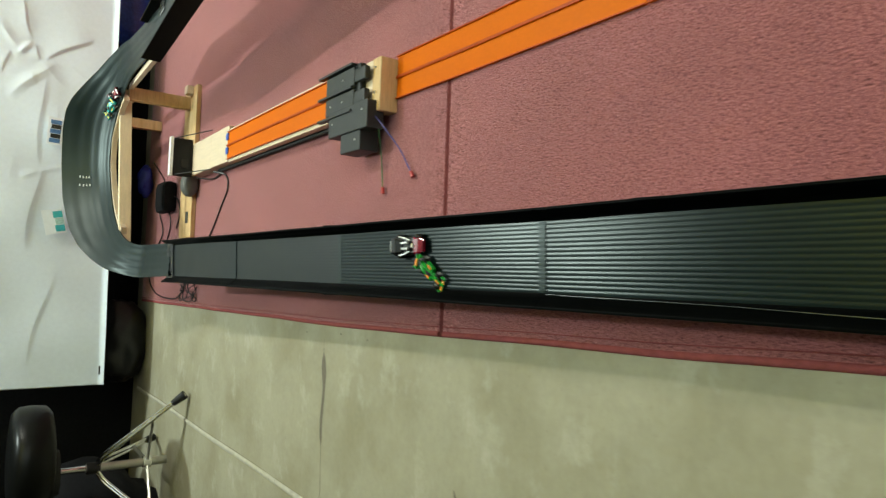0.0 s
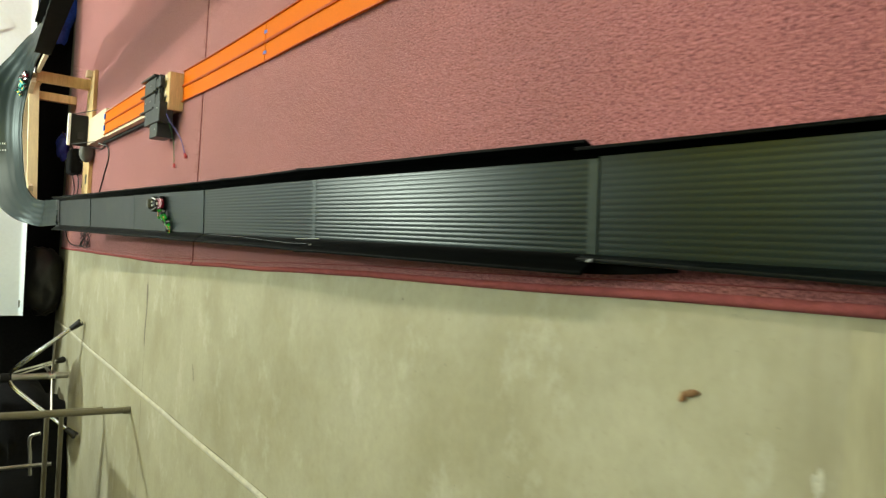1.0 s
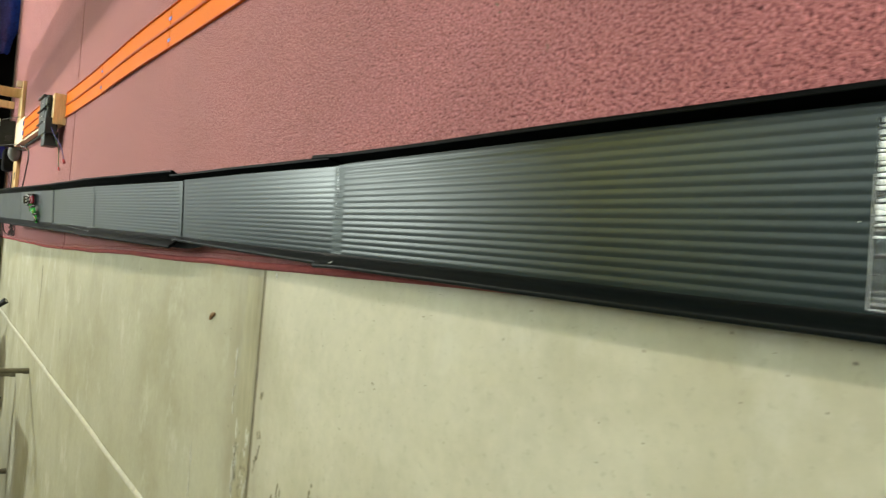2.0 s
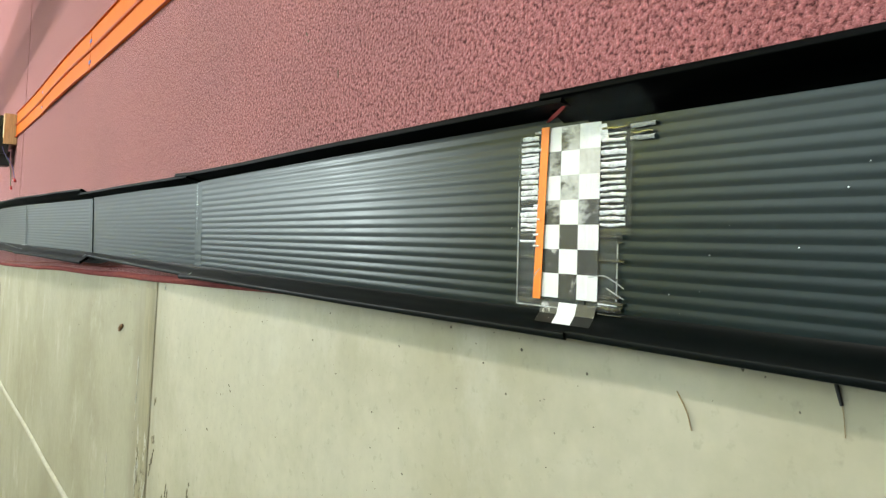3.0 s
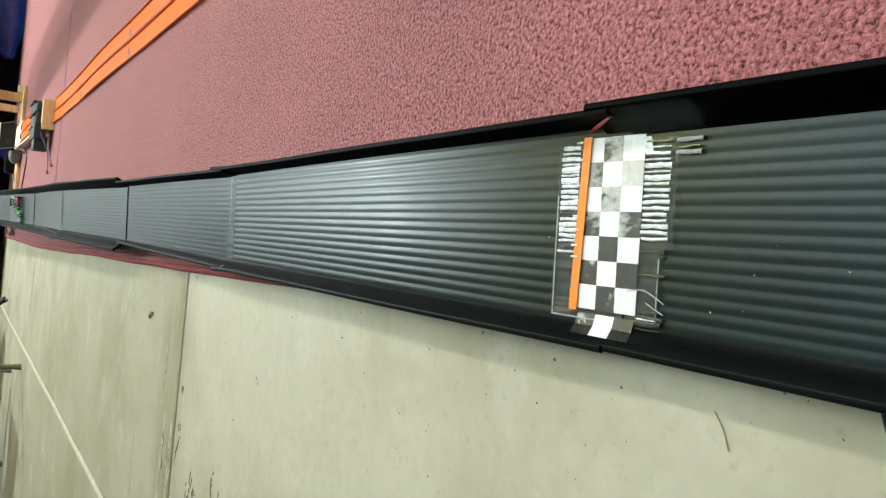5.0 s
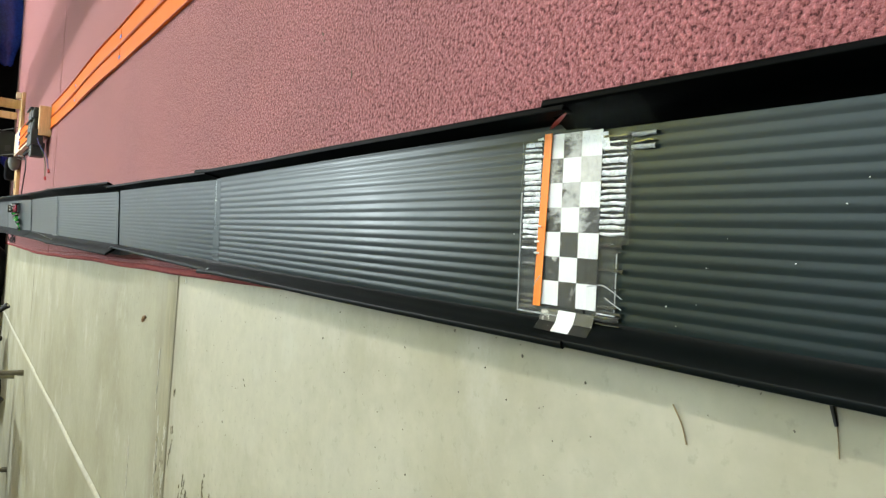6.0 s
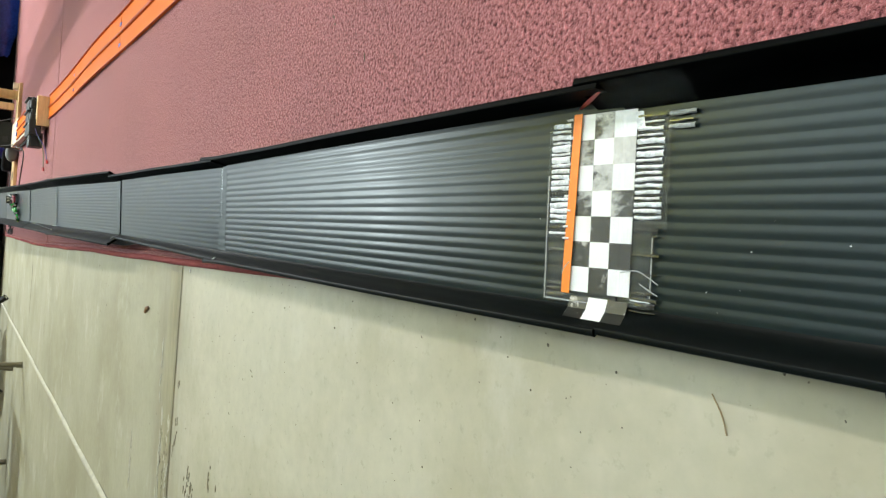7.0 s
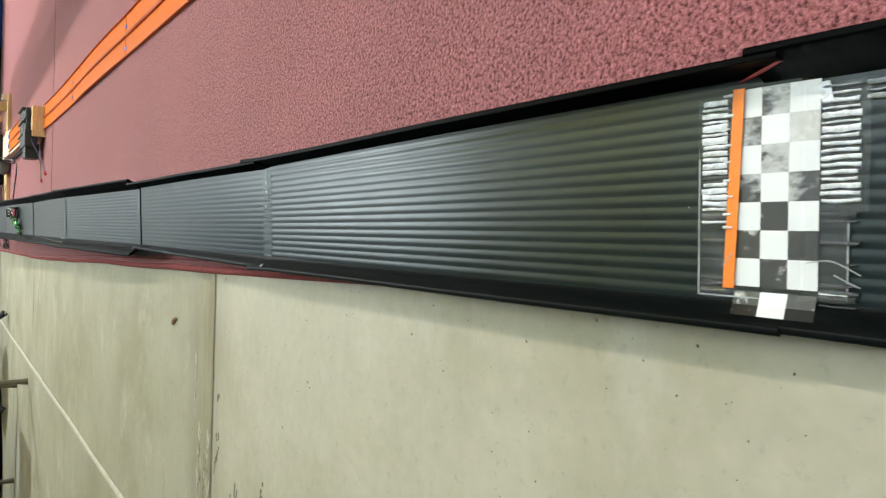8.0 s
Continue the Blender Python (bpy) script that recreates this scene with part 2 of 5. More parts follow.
GREEN_WIRE = material("green_wire", (0.05, 0.16, 0.06), 0.45)
BLUE_WIRE = material("blue_wire", (0.08, 0.08, 0.30), 0.45)
WHITE = material("white_print", (0.86, 0.88, 0.87), 0.4, vary=0.04, scale=60, fine=400, spec=0.5)
# black print with the tape's glare painted on in grey patches
GLARE_PRINT = material("black_print_with_glare", (0.035, 0.037, 0.034), 0.3, vary=0.3, scale=150, fine=700, tint=(0.50, 0.51, 0.50), tint_scale=95,
                      tint_at=(0.46, 0.58), stretch=(1.0, 0.6, 1))
BLACK_PRINT = material("worn_black_print", (0.022, 0.024, 0.02), 0.35, vary=0.25, scale=120, fine=600, tint=(0.42, 0.42, 0.39), tint_scale=170,
                       tint_at=(0.60, 0.68))
SILVER = material("silver_print", (0.62, 0.62, 0.58), 0.3, vary=0.15, scale=120, fine=500)
BEAD = material("pale_joint_filler", (0.45, 0.430, 0.345), 0.65, vary=0.2, scale=30, fine=200, bump=0.4)
JOINT_DIRT = material("brown_joint_dirt", (0.20, 0.175, 0.112), 0.85, vary=0.25, scale=40, fine=300, tint=(0.12, 0.104, 0.07), tint_scale=30, tint_at=(0.52, 0.66))
SEALANT = material("worn_joint_sealant", (0.315, 0.288, 0.192), 0.7, vary=0.10, scale=22, fine=160, stretch=(0.25, 2.2, 1), spec=0.3,
                   tint=(0.235, 0.210, 0.132), tint_scale=16, tint_at=(0.48, 0.66))
STRAW = material("brown_straw", (0.26, 0.19, 0.10), 0.7)
DEBRIS = material("dark_grit", (0.16, 0.14, 0.105), 0.8, vary=0.3, scale=200, fine=600)
LEAF = material("brown_dry_leaf", (0.22, 0.115, 0.050), 0.6, vary=0.25, scale=150, fine=700)
WALL = material("dull_wall_paint", (0.20, 0.19, 0.13), 0.8, vary=0.08, scale=4, fine=60)
# ceiling colours chosen for what the glossy track reflects, not as known paint
CEIL = material("olive_reflection_tint", (0.84, 0.82, 0.05), 0.85, vary=0.08, scale=4, fine=60)
CEIL_DARK = material("grey_green_reflection_tint", (0.20, 0.225, 0.20), 0.85, vary=0.08, scale=4, fine=60)
CEIL_GREY = material("blue_grey_reflection_tint", (0.66, 0.83, 0.95), 0.85, vary=0.08, scale=4, fine=60)
TEAL = material("teal_car_paint", (0.01, 0.36, 0.36), 0.2, vary=0.05, coat=0.6)
YELLOW = material("yellow_decal", (0.55, 0.50, 0.06), 0.35)
GREEN = material("green_car_paint", (0.015, 0.30, 0.045), 0.18, vary=0.05, coat=0.6)
DECAL_ORANGE = material("orange_decal", (0.75, 0.22, 0.02), 0.35)
BLACK_PAINT = material("black_car_paint", (0.006, 0.0065, 0.007), 0.35, spec=0.3, coat=0.15)
RED_PAINT = material("red_car_paint", (0.20, 0.006, 0.018), 0.2, coat=0.6)
GREY_PART = material("grey_car_plastic", (0.22, 0.23, 0.23), 0.45)
CARD_WHITE = material("glossy_card_white", (0.84, 0.90, 0.95), 0.3, vary=0.03, scale=60, fine=400)
CARD_PALE = material("card_picture_pale_green", (0.45, 0.66, 0.62), 0.3, vary=0.2, scale=50, fine=200)
CARD_BLUE = material("card_picture_blue", (0.10, 0.22, 0.42), 0.3, vary=0.3, scale=60, fine=220)
CARD_TEAL = material("card_picture_teal", (0.06, 0.46, 0.50), 0.3, vary=0.15, scale=30, fine=200)

# ---- building helpers ----


def empty(name, place=(0, 0, 0), **tags):
    ob = new(name)
    ob.empty_display_size = 0.02
    ob.location = place
    return tagged(ob, **tags)


def part(name, bm, mat, parent=None, label="", smooth=False):
    """One mesh object out of a bmesh, under a thing or a part; coordinates are those of the world."""
    bmesh.ops.recalc_face_normals(bm, faces=bm.faces)
    me = bpy.data.meshes.new(name)
    bm.to_mesh(me)
    bm.free()
    for p in me.polygons:
        p.use_smooth = smooth
    if smooth:
        me.set_sharp_from_angle(angle=radians(48))
    me.materials.append(mat)
    ob = new(name, me)
    if parent:
        ob.parent = parent
        top, off = parent, Vector((0, 0, 0))
        while top:
            off += top.location
            top = top.parent
        ob.location = -off
    if label:
        ob["label"] = label
    return ob


def thing(name, bm, mat, label, category, smooth=False, group="", kind=""):
    return tagged(part(name, bm, mat, None, "", smooth), label, category, group, kind)


def box(bm, lo, hi, bevel=0.0, m=None):
    """A box from corner to corner, with rounded edges, moved by m."""
    start = len(bm.verts)
    c = [(a + b) / 2 for a, b in zip(lo, hi)]
    s = [b - a for a, b in zip(lo, hi)]
    r = bmesh.ops.create_cube(bm, size=1, matrix=Matrix.LocRotScale(c, None, s))
    vs = r["verts"]
    if bevel:
        edges = list({e for v in vs for e in v.link_edges})
        got = bmesh.ops.bevel(bm, geom=edges, offset=bevel, segments=2, affect="EDGES", profile=0.6)
        vs = list({v for f in got["faces"] for v in f.verts} | {v for v in vs if v.is_valid})
    if m:
        bmesh.ops.transform(bm, matrix=m, verts=vs)
    return vs


def cyl(bm, p, q, r, r2=None, seg=14):
    """A capped cylinder or cone from p to q."""
    p, q = Vector(p), Vector(q)
    d = q - p
    m = Matrix.Translation((p + q) / 2) @ d.to_track_quat("Z", "Y").to_matrix().to_4x4()
    return bmesh.ops.create_cone(bm, cap_ends=True, segments=seg, radius1=r, radius2=r if r2 is None else r2, depth=d.length, matrix=m)["verts"]


def smooth_path(points, steps=8):
    """A Catmull-Rom curve through the points."""
    pts = [Vector(p) for p in points]
    pts = [2 * pts[0] - pts[1]] + pts + [2 * pts[-1] - pts[-2]]
    out = []
    for i in range(1, len(pts) - 2):
        a, b, c, d = pts[i - 1:i + 3]
        for k in range(steps):
            t = k / steps
            out.append(0.5 * (2 * b + (c - a) * t + (2 * a - 5 * b + 4 * c - d) * t * t + (3 * b - a - 3 * c + d) * t ** 3))
    return out + [pts[-2]]


def tube(bm, points, r, seg=8, steps=8, curve=True):
    """A round tube along a path."""
    pts = smooth_path(points, steps) if curve else [Vector(p) for p in points]
    rings, up = [], Vector((0.13, 0.21, 0.97))
    for i, p in enumerate(pts):
        d = (pts[min(i + 1, len(pts) - 1)] - pts[max(i - 1, 0)]).normalized()
        side = d.cross(up)
        if side.length < 1e-4:
            side = d.cross(Vector((1, 0, 0)))
        side.normalize()
        up2 = side.cross(d)
        rings.append([bm.verts.new(p + r * (math.cos(a) * side + math.sin(a) * up2)) for a in (2 * math.pi * k / seg for k in range(seg))])
    for a, b in zip(rings, rings[1:]):
        for k in range(seg):
            bm.faces.new((a[k], a[(k + 1) % seg], b[(k + 1) % seg], b[k]))
    bm.faces.new(rings[0])
    bm.faces.new(rings[-1][::-1])


def sweep(bm, sections, closed=True, caps=True):
    """Joins rows of points (each a closed outline or an open line) into a skin."""
    rows = [[bm.verts.new(p) for p in s] for s in sections]
    n = len(rows[0])
    for a, b in zip(rows, rows[1:]):
        for k in range(n if closed else n - 1):
            bm.faces.new((a[k], a[(k + 1) % n], b[(k + 1) % n], b[k]))
    if caps and closed:
        bm.faces.new(rows[0][::-1])
        bm.faces.new(rows[-1])


def wob(*p, f=1.0):
    return noise.noise(Vector(p) * f)


# ---- the room ----
CARPET_TOP = 0.005


def carpet_edge(y):
    """The carpet's cut edge: nearly straight, bulging a little beside the seam."""
    return float(np.interp(y, (-1.45, -0.80, -0.32, 0.20, 0.43, 0.86, 1.40, 1.73, 2.50, 3.74),
                           (-0.044, -0.062, -0.079, -0.0955, -0.1005, -0.117, -0.135, -0.1455, -0.157, -0.176)))


def slab(name, lo, hi, mat, label, category):
    bm = bmesh.new()
    box(bm, lo, hi)
    return thing(name, bm, mat, label, category, kind="structure")


X0, X1, Y0, Y1, TOP = -2.6, 3.0, -3.2, 3.86, 2.9
bm = bmesh.new()
JOINTS = (Y0, -0.322, Y1)
floor = empty("floor", label="pale yellowish worn concrete slab floor with a joint", category="floor", kind="structure")
for y0, y1 in zip(JOINTS, JOINTS[1:]):
    bm = bmesh.new()
    box(bm, (X0, y0 + 0.0034, -0.10), (X1, y1 - 0.0034, 0), 0.0025)
    part("concrete_slab", bm, CONCRETE_NEAR if y1 < 0 else CONCRETE_FAR, floor)
bm = bmesh.new()
box(bm, (X0, -0.33, -0.10), (X1, -0.31, -0.0016))
part("joint_base", bm, JOINT_DIRT, floor)
# left wall is out of view; its black colour stands in for darkness
slab("wall_left", (X0 - 0.1, Y0, -0.1), (X0, Y1, TOP), BLACK_CLOTH, "unseen wall, coloured black so the track side reflects dark", "wall")
slab("wall_right", (X1, Y0, -0.1), (X1 + 0.1, Y1, TOP), WALL, "dull painted wall", "wall")
slab("wall_behind", (X0, Y0 - 0.1, -0.1), (X1, Y0, TOP), WALL, "dull painted wall", "wall")
slab("wall_far", (X0, Y1, -0.1), (X1, Y1 + 0.1, TOP), BLACK_CLOTH, "black wall behind the paper backdrop", "wall")
# unseen ceiling split into three colours to put tints into the track's reflections
slab("ceiling_far", (X0 - 0.1, 2.05, TOP), (X1 + 0.1, Y1 + 0.1, TOP + 0.1), CEIL_DARK, "unseen ceiling band, grey-green to dim the track's reflections", "ceiling")
slab("ceiling_middle", (X0 - 0.1, 0.70, TOP), (X1 + 0.1, 2.05, TOP + 0.1), CEIL, "unseen ceiling band, olive to tint the track's reflections", "ceiling")
slab("ceiling_near", (X0 - 0.1, Y0 - 0.1, TOP), (X1 + 0.1, 0.70, TOP + 0.1), CEIL_GREY, "unseen ceiling band, blue-grey to tint the track's reflections", "ceiling")

# pale filled joint along the floor
bm = bmesh.new()
secs = []
for i in range(61):
    y = -1.6 + 5.35 * i / 60
    cx = -0.567 - 0.0035 * (y - 1) + 0.004 * wob(0, y, 0, f=1.7)
    w = 0.0072 + 0.0022 * wob(3, y, 0, f=5)
    secs.append([(cx + w * math.cos(a), y, 0.0055 * max(0, math.sin(a)) - 0.0004) for a in (math.pi * k / 6 for k in range(7))])
sweep(bm, secs, closed=True)
thing("floor_joint_filler", bm, BEAD, "pale raised filler bead along the concrete floor", "joint", smooth=True, kind="structure")

# hairline crack across the floor
bm = bmesh.new()
secs = []
for i in range(81):
    x = -0.18 - 1.2 * i / 80
    y = 1.80 + 0.012 * wob(x, 0, 0, f=9) + 0.05 * (x + 0.3) * 0.3
    w = 0.0058 * max(0.10, 0.62 + 1.2 * wob(x, 4, 0, f=14)) * (1.9 if -0.42 < x < -0.22 else 0.4)
    secs.append([(x, y - w, 0.0004), (x, y + w, 0.0004)])
sweep(bm, secs, closed=False)
thing("floor_crack", bm, DEBRIS, "thin dark crack across the concrete floor", "crack", kind="structure")

# worn sealant smeared along the slab joint, its far edge chipped pale
bm = bmesh.new()
secs = []
for i in range(121):
    x = -0.09 - 1.3 * i / 120
    y0 = -0.312 + 0.004 * wob(x, 1, 0, f=14) + 0.002 * wob(x, 6, 0, f=60)
    y1 = -0.262 - 0.014 * min(1, max(0, (-0.27 - x) / 0.1)) + 0.006 * wob(x, 3, 0, f=11) + 0.004 * wob(x, 9, 0, f=45)
    secs.append([(x, y0, 0.0001), (x, y0 + 0.003, 0.0006), (x, y1 - 0.004, 0.0005), (x, y1, 0.0001)])
sweep(bm, secs, closed=False)
thing("joint_sealant", bm, SEALANT, "worn brownish sealant smeared along the slab joint", "sealant", smooth=True, kind="structure")

# broken line of dirt along the filler, and a short dark scratch
bm = bmesh.new()
secs = []
for i in range(161):
    y = -1.5 + 5.2 * i / 160
    cx = -0.567 - 0.0035 * (y - 1) + 0.004 * wob(0, y, 0, f=1.7) + 0.0092
    w = 0.0013 * max(0.03, 0.35 + 1.5 * wob(y, 8, 0, f=6))
    secs.append([(cx - w, y, 0.0006), (cx + w, y, 0.0006)])
sweep(bm, secs, closed=False)
thing("filler_dirt", bm, DEBRIS, "broken dark line of dirt beside the floor filler", "dirt", kind="structure")
bm = bmesh.new()
sweep(bm, [[(x, 1.284 + 0.37 * (x + 0.394) - w, 0.0005), (x, 1.284 + 0.37 * (x + 0.394) + w, 0.0005)] for x, w in ((-0.385, 0.001), (-0.395, 0.0035), (-0.408, 0.0025), (-0.418, 0.0035), (-0.428, 0.001))], closed=False)
thing("floor_scratch", bm, DEBRIS, "short dark scratch in the concrete floor", "scratch", kind="structure")

# carpet in two lengths with bound edges
SEAM_Y = 1.335
for y0, y1 in ((-1.45, SEAM_Y - 0.0060), (SEAM_Y + 0.0060, 3.74)):
    carpet = empty("carpet", label="red low-pile carpet runner with a stitched hem", category="carpet", group="carpet lengths", kind="structure")
    bm = bmesh.new()
    secs = []
    n = 40
    for i in range(n + 1):
        y = y0 + (y1 - y0) * i / n
        e = carpet_edge(y) + 0.010 + 0.002 * wob(y, 2, 0, f=4)
        d = 0.0015 if i in (0, n) else 0
        secs.append([(e, y, 0.0002), (e, y, CARPET_TOP - d), (0.4, y, CARPET_TOP - d), (2.4, y, CARPET_TOP - d), (2.4, y, 0.0002)])
    sweep(bm, secs)
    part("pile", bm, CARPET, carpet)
    for off, w, hgt, nm in ((0.0, 0.0055, 0.0068, "hem"), (0.0125, 0.0012, 0.0062, "hem_stitching")):
        bm = bmesh.new()
        secs = []
        for i in range(81):
            y = y0 + 0.001 + (y1 - y0 - 0.002) * i / 80
            cx = carpet_edge(y) + 0.0055 + off + 0.0015 * wob(y, 2 + off, 0, f=4)
            h = hgt + 0.0008 * wob(y, 7, off, f=11)
            secs.append([(cx + w * math.cos(a), y, 0.0003 + h * math.sin(a)) for a in (math.pi * k / 6 for k in range(7))])
        sweep(bm, secs)
        part(nm, bm, HEM, carpet, smooth=True)

# dark red strip in the gap between the two lengths
bm = bmesh.new()
sweep(bm, [[(x, SEAM_Y - 0.0059, 0.0002), (x, SEAM_Y - 0.0059, 0.0026), (x, SEAM_Y + 0.0059, 0.0030), (x, SEAM_Y + 0.0059, 0.0002)] for x in (-0.1335, 0.5, 1.2, 2.4)])
thing("carpet_seam", bm, HEM_DARK, "dark red strip between two carpet lengths", "seam", kind="structure")

# ---- the race track ----
TRACK_Y = (-1.78, -1.10, -0.555, -0.044, 0.482, 1.000, 1.510, 2.020, 2.535)
TRACK_Z = (0.009, 0.0135, 0.022, 0.036, 0.073, 0.086, 0.115, 0.144, 0.174)
HALF = 0.0465
RIBS = 16


def track_z(y):
    return float(np.interp(y, TRACK_Y, TRACK_Z))


race_track = empty("race_track", (0, -1.4, 0), label="black fluted plastic toy car race track with raised sides", category="race track")


def edge(i, side, y):
    """Where the flat of panel i ends on that side: the near panels are a little wider."""
    if side > 0:
        return (0.0500, 0.0550 - 0.0050 * (y + 1.1) / 0.545, 0.0485)[i] if i < 3 else HALF
    return -0.0440 if i == 0 else -HALF


def rail_out(i, side, y):
    """Where the bent-up side of panel i ends outwards."""
    if side > 0:
        return 0.0603 if i == 0 else 0.0574 - 0.0036 * (y + 1.1) / 0.545 if i == 1 else 0.0525 if i == 2 else 0.0588
    return -0.0548 if i == 0 else -0.0558 - 0.0020 * (y + 1.1) / 0.545 if i == 1 else -0.0508 + 0.0062 * (y + 0.044) / 0.511 if i == 2 else -0.0635


def cross_tilt(x):
    return 0.045 * x


def track_panel(i, flute):
    """A length of fluted sheet between two joints, its two bent-up sides under it."""
    y0, y1 = TRACK_Y[i], TRACK_Y[i + 1]
    lift = 0.0012 * (i % 2)
    bm = bmesh.new()
    xs = []
    for k in range(RIBS):
        for f in (0.0, 0.06, 0.2, 0.35, 0.5, 0.65, 0.8, 0.94):
            xs.append((-HALF + (k + f) * 2 * HALF / RIBS, flute * math.sin(math.pi * f) ** 1.5))
    xs.append((HALF, 0.0))
    secs = []
    n = 14
    for j in range(n + 1):
        y = y0 - 0.006 + (y1 - y0 + 0.012) * j / n
        bow = 0.0010 * math.sin(math.pi * j / n) * (1 if i % 3 else -0.4)
        z = track_z(y) + lift + bow
        lo, hi = edge(i, -1, y), edge(i, 1, y)
        mid, k = (hi + lo) / 2, (hi - lo) / (2 * HALF)
        secs.append([(mid + k * x, y, z + h + cross_tilt(mid + k * x)) for x, h in xs] + [(hi, y, z - 0.004 + cross_tilt(hi)), (lo, y, z - 0.004 + cross_tilt(lo))])
    sweep(bm, secs)
    panel = part("track_panel", bm, PLASTIC if i < 2 else PLASTIC_DULL if i > 5 else PLASTIC_FAR, race_track, smooth=True)
    for side in (-1, 1):
        bm = bmesh.new()
        secs = []
        tall = (0.0208, 0.0192, 0.0190)[min(i, 2)] if side > 0 and i < 3 else 0.0205 if side > 0 else (0.0130, 0.0130, 0.0110)[i] if i < 3 else 0.0195
        a, b = y0 - (0.004 if i else 0), y1 + (0.030 if i % 2 else 0.010)
        m = 24
        for j in range(m + 1):
            y = a + (b - a) * j / m
            g = 0.0007 * wob(y, side, i, f=5)
            tip = max(0.0, 1 - (b - y) / 0.05)
            z = track_z(y) + lift + cross_tilt(side * HALF)
            x = edge(i, side, y) - side * 0.0005
            out = rail_out(i, side, y) + side * (g + 0.0018 * tip * (i % 2))
            top = z + tall + 0.6 * g + (0.0045 if side > 0 and i == 4 and j == 16 else 0.0)
            mx = x + 0.52 * (out - x)
            secs.append([(x, y, z + 0.0004), (x + 0.2 * (out - x), y, z + 0.10 * tall), (mx, y, z + 0.46 * tall), (out - side * 0.0008, y, top - 0.0003), (out, y, top), (out + side * 0.0026, y, top - 0.0008),
                         (out + side * 0.0030, y, top - 0.0022), (mx + side * 0.0034, y, z + 0.36 * tall), (x + side * 0.0022, y, z - 0.0050)])
        sweep(bm, secs)
        part("side_rail", bm, RAIL_GREY if side < 0 and i < 3 else RAIL, panel, smooth=True)
    return panel


for i in range(len(TRACK_Y) - 1):
    track_panel(i, 0.00006 if i > 5 else (0.00020, 0.00021, 0.00010, 0.00018, 0.00022, 0.00019)[i])

# clear tape over the joints
for i, y in enumerate(TRACK_Y[2:-1]):
    bm = bmesh.new()
    k = 26
    secs = []
    for j in range(k + 1):
        x = -HALF + 0.001 + (2 * HALF - 0.002) * j / k
        z = track_z(y) + cross_tilt(x) + 0.0024 + 0.0004 * wob(x, i, 0, f=300)
        secs.append([(x, y - (0.009 if i == 0 else 0.005), z - 0.0008), (x, y + (0.011 if i == 0 else 0.006), z)])
    sweep(bm, secs, closed=False)
    part("joint_tape", bm, CURVE, race_track, "glossy tape over a panel joint", smooth=True)

# torn clear tape left on the nearest far joint, its glints painted white
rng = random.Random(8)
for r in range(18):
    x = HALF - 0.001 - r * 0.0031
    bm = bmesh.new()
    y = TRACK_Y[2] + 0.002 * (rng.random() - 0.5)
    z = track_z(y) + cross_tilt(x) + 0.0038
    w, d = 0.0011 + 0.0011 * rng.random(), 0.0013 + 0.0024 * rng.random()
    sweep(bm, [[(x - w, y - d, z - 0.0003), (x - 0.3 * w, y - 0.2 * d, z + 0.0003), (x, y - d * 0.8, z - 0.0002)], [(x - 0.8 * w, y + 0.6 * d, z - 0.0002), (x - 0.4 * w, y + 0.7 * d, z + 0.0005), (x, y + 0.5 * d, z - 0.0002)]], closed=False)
    part("tape_scrap", bm, (TAPE_GLINT if r % 3 == 1 else TAPE_EDGE) if r < 8 or r == 12 else TAPE_DIM, race_track, "whitish scrap of torn clear tape")
for x, y, w, d in ((-0.055, -0.565, 0.003, 0.005), (-0.052, -0.052, 0.0035, 0.006), (-0.055, 0.470, 0.003, 0.005)):
    bm = bmesh.new()
    z = track_z(y) + 0.012
    box(bm, (-w / 2, -d / 2, -0.0006), (w / 2, d / 2, 0.0006), 0.0003, Matrix.Translation((x, y, z)) @ pose(0, 0, 0, 8, 50, 20))
    part("tape_scrap", bm, TAPE_EDGE, race_track, "whitish scrap of torn clear tape")

# highlight of a side fold added as a thin lighter bead, and a pale tape end across the joint beside it
bm = bmesh.new()
tube(bm, [(x, y, track_z(y) - 0.0012 + h) for x, y, h in ((-0.0475, 0.995, 0.0014), (-0.0490, 0.860, 0.0028), (-0.0500, 0.760, 0.0040), (-0.0530, 0.635, 0.0070), (-0.0545, 0.550, 0.0088), (-0.0540, 0.488, 0.0084))], 0.0005, 6, 6)
part("fold_highlight", bm, TAPE_DIM, race_track, "lighter bead for the highlight on a fold of the track side", smooth=True)
bm = bmesh.new()
sweep(bm, [[(x - 0.0006, y, track_z(y) + cross_tilt(x) + h), (x, y, track_z(y) + cross_tilt(x) + h + 0.0005), (x + 0.0006, y, track_z(y) + cross_tilt(x) + h)]
           for x, y, h in ((-0.0468, 0.545, 0.0022), (-0.0462, 0.505, 0.0032), (-0.0452, 0.460, 0.0036))], closed=False)
part("tape_end", bm, TAPE_EDGE, race_track, "pale end of clear tape")

# crumpled black tape where the ramp meets the bent sheet
bm = bmesh.new()
secs = []
for j in range(25):
    x = -0.056 + 0.112 * j / 24
    row = []
    for k in range(9):
        y = 2.500 + 0.006 * wob(x, 1, 0, f=60) + (0.050 + 0.010 * wob(x, 5, 0, f=70)) * k / 8
        lump = 0.0045 * abs(wob(x, y, 3, f=95)) * math.sin(math.pi * k / 8)
        row.append((x, y, track_z(min(y, 2.535)) + 0.0045 + 0.0035 * k / 8 + lump + cross_tilt(x)))
    secs.append(row)
sweep(bm, secs, closed=False)
part("joint_tape", bm, BLACK_BAG, race_track, "crumpled black tape over the last joint", smooth=True)

# loose black flap of a side under the third joint
bm = bmesh.new()
secs = []
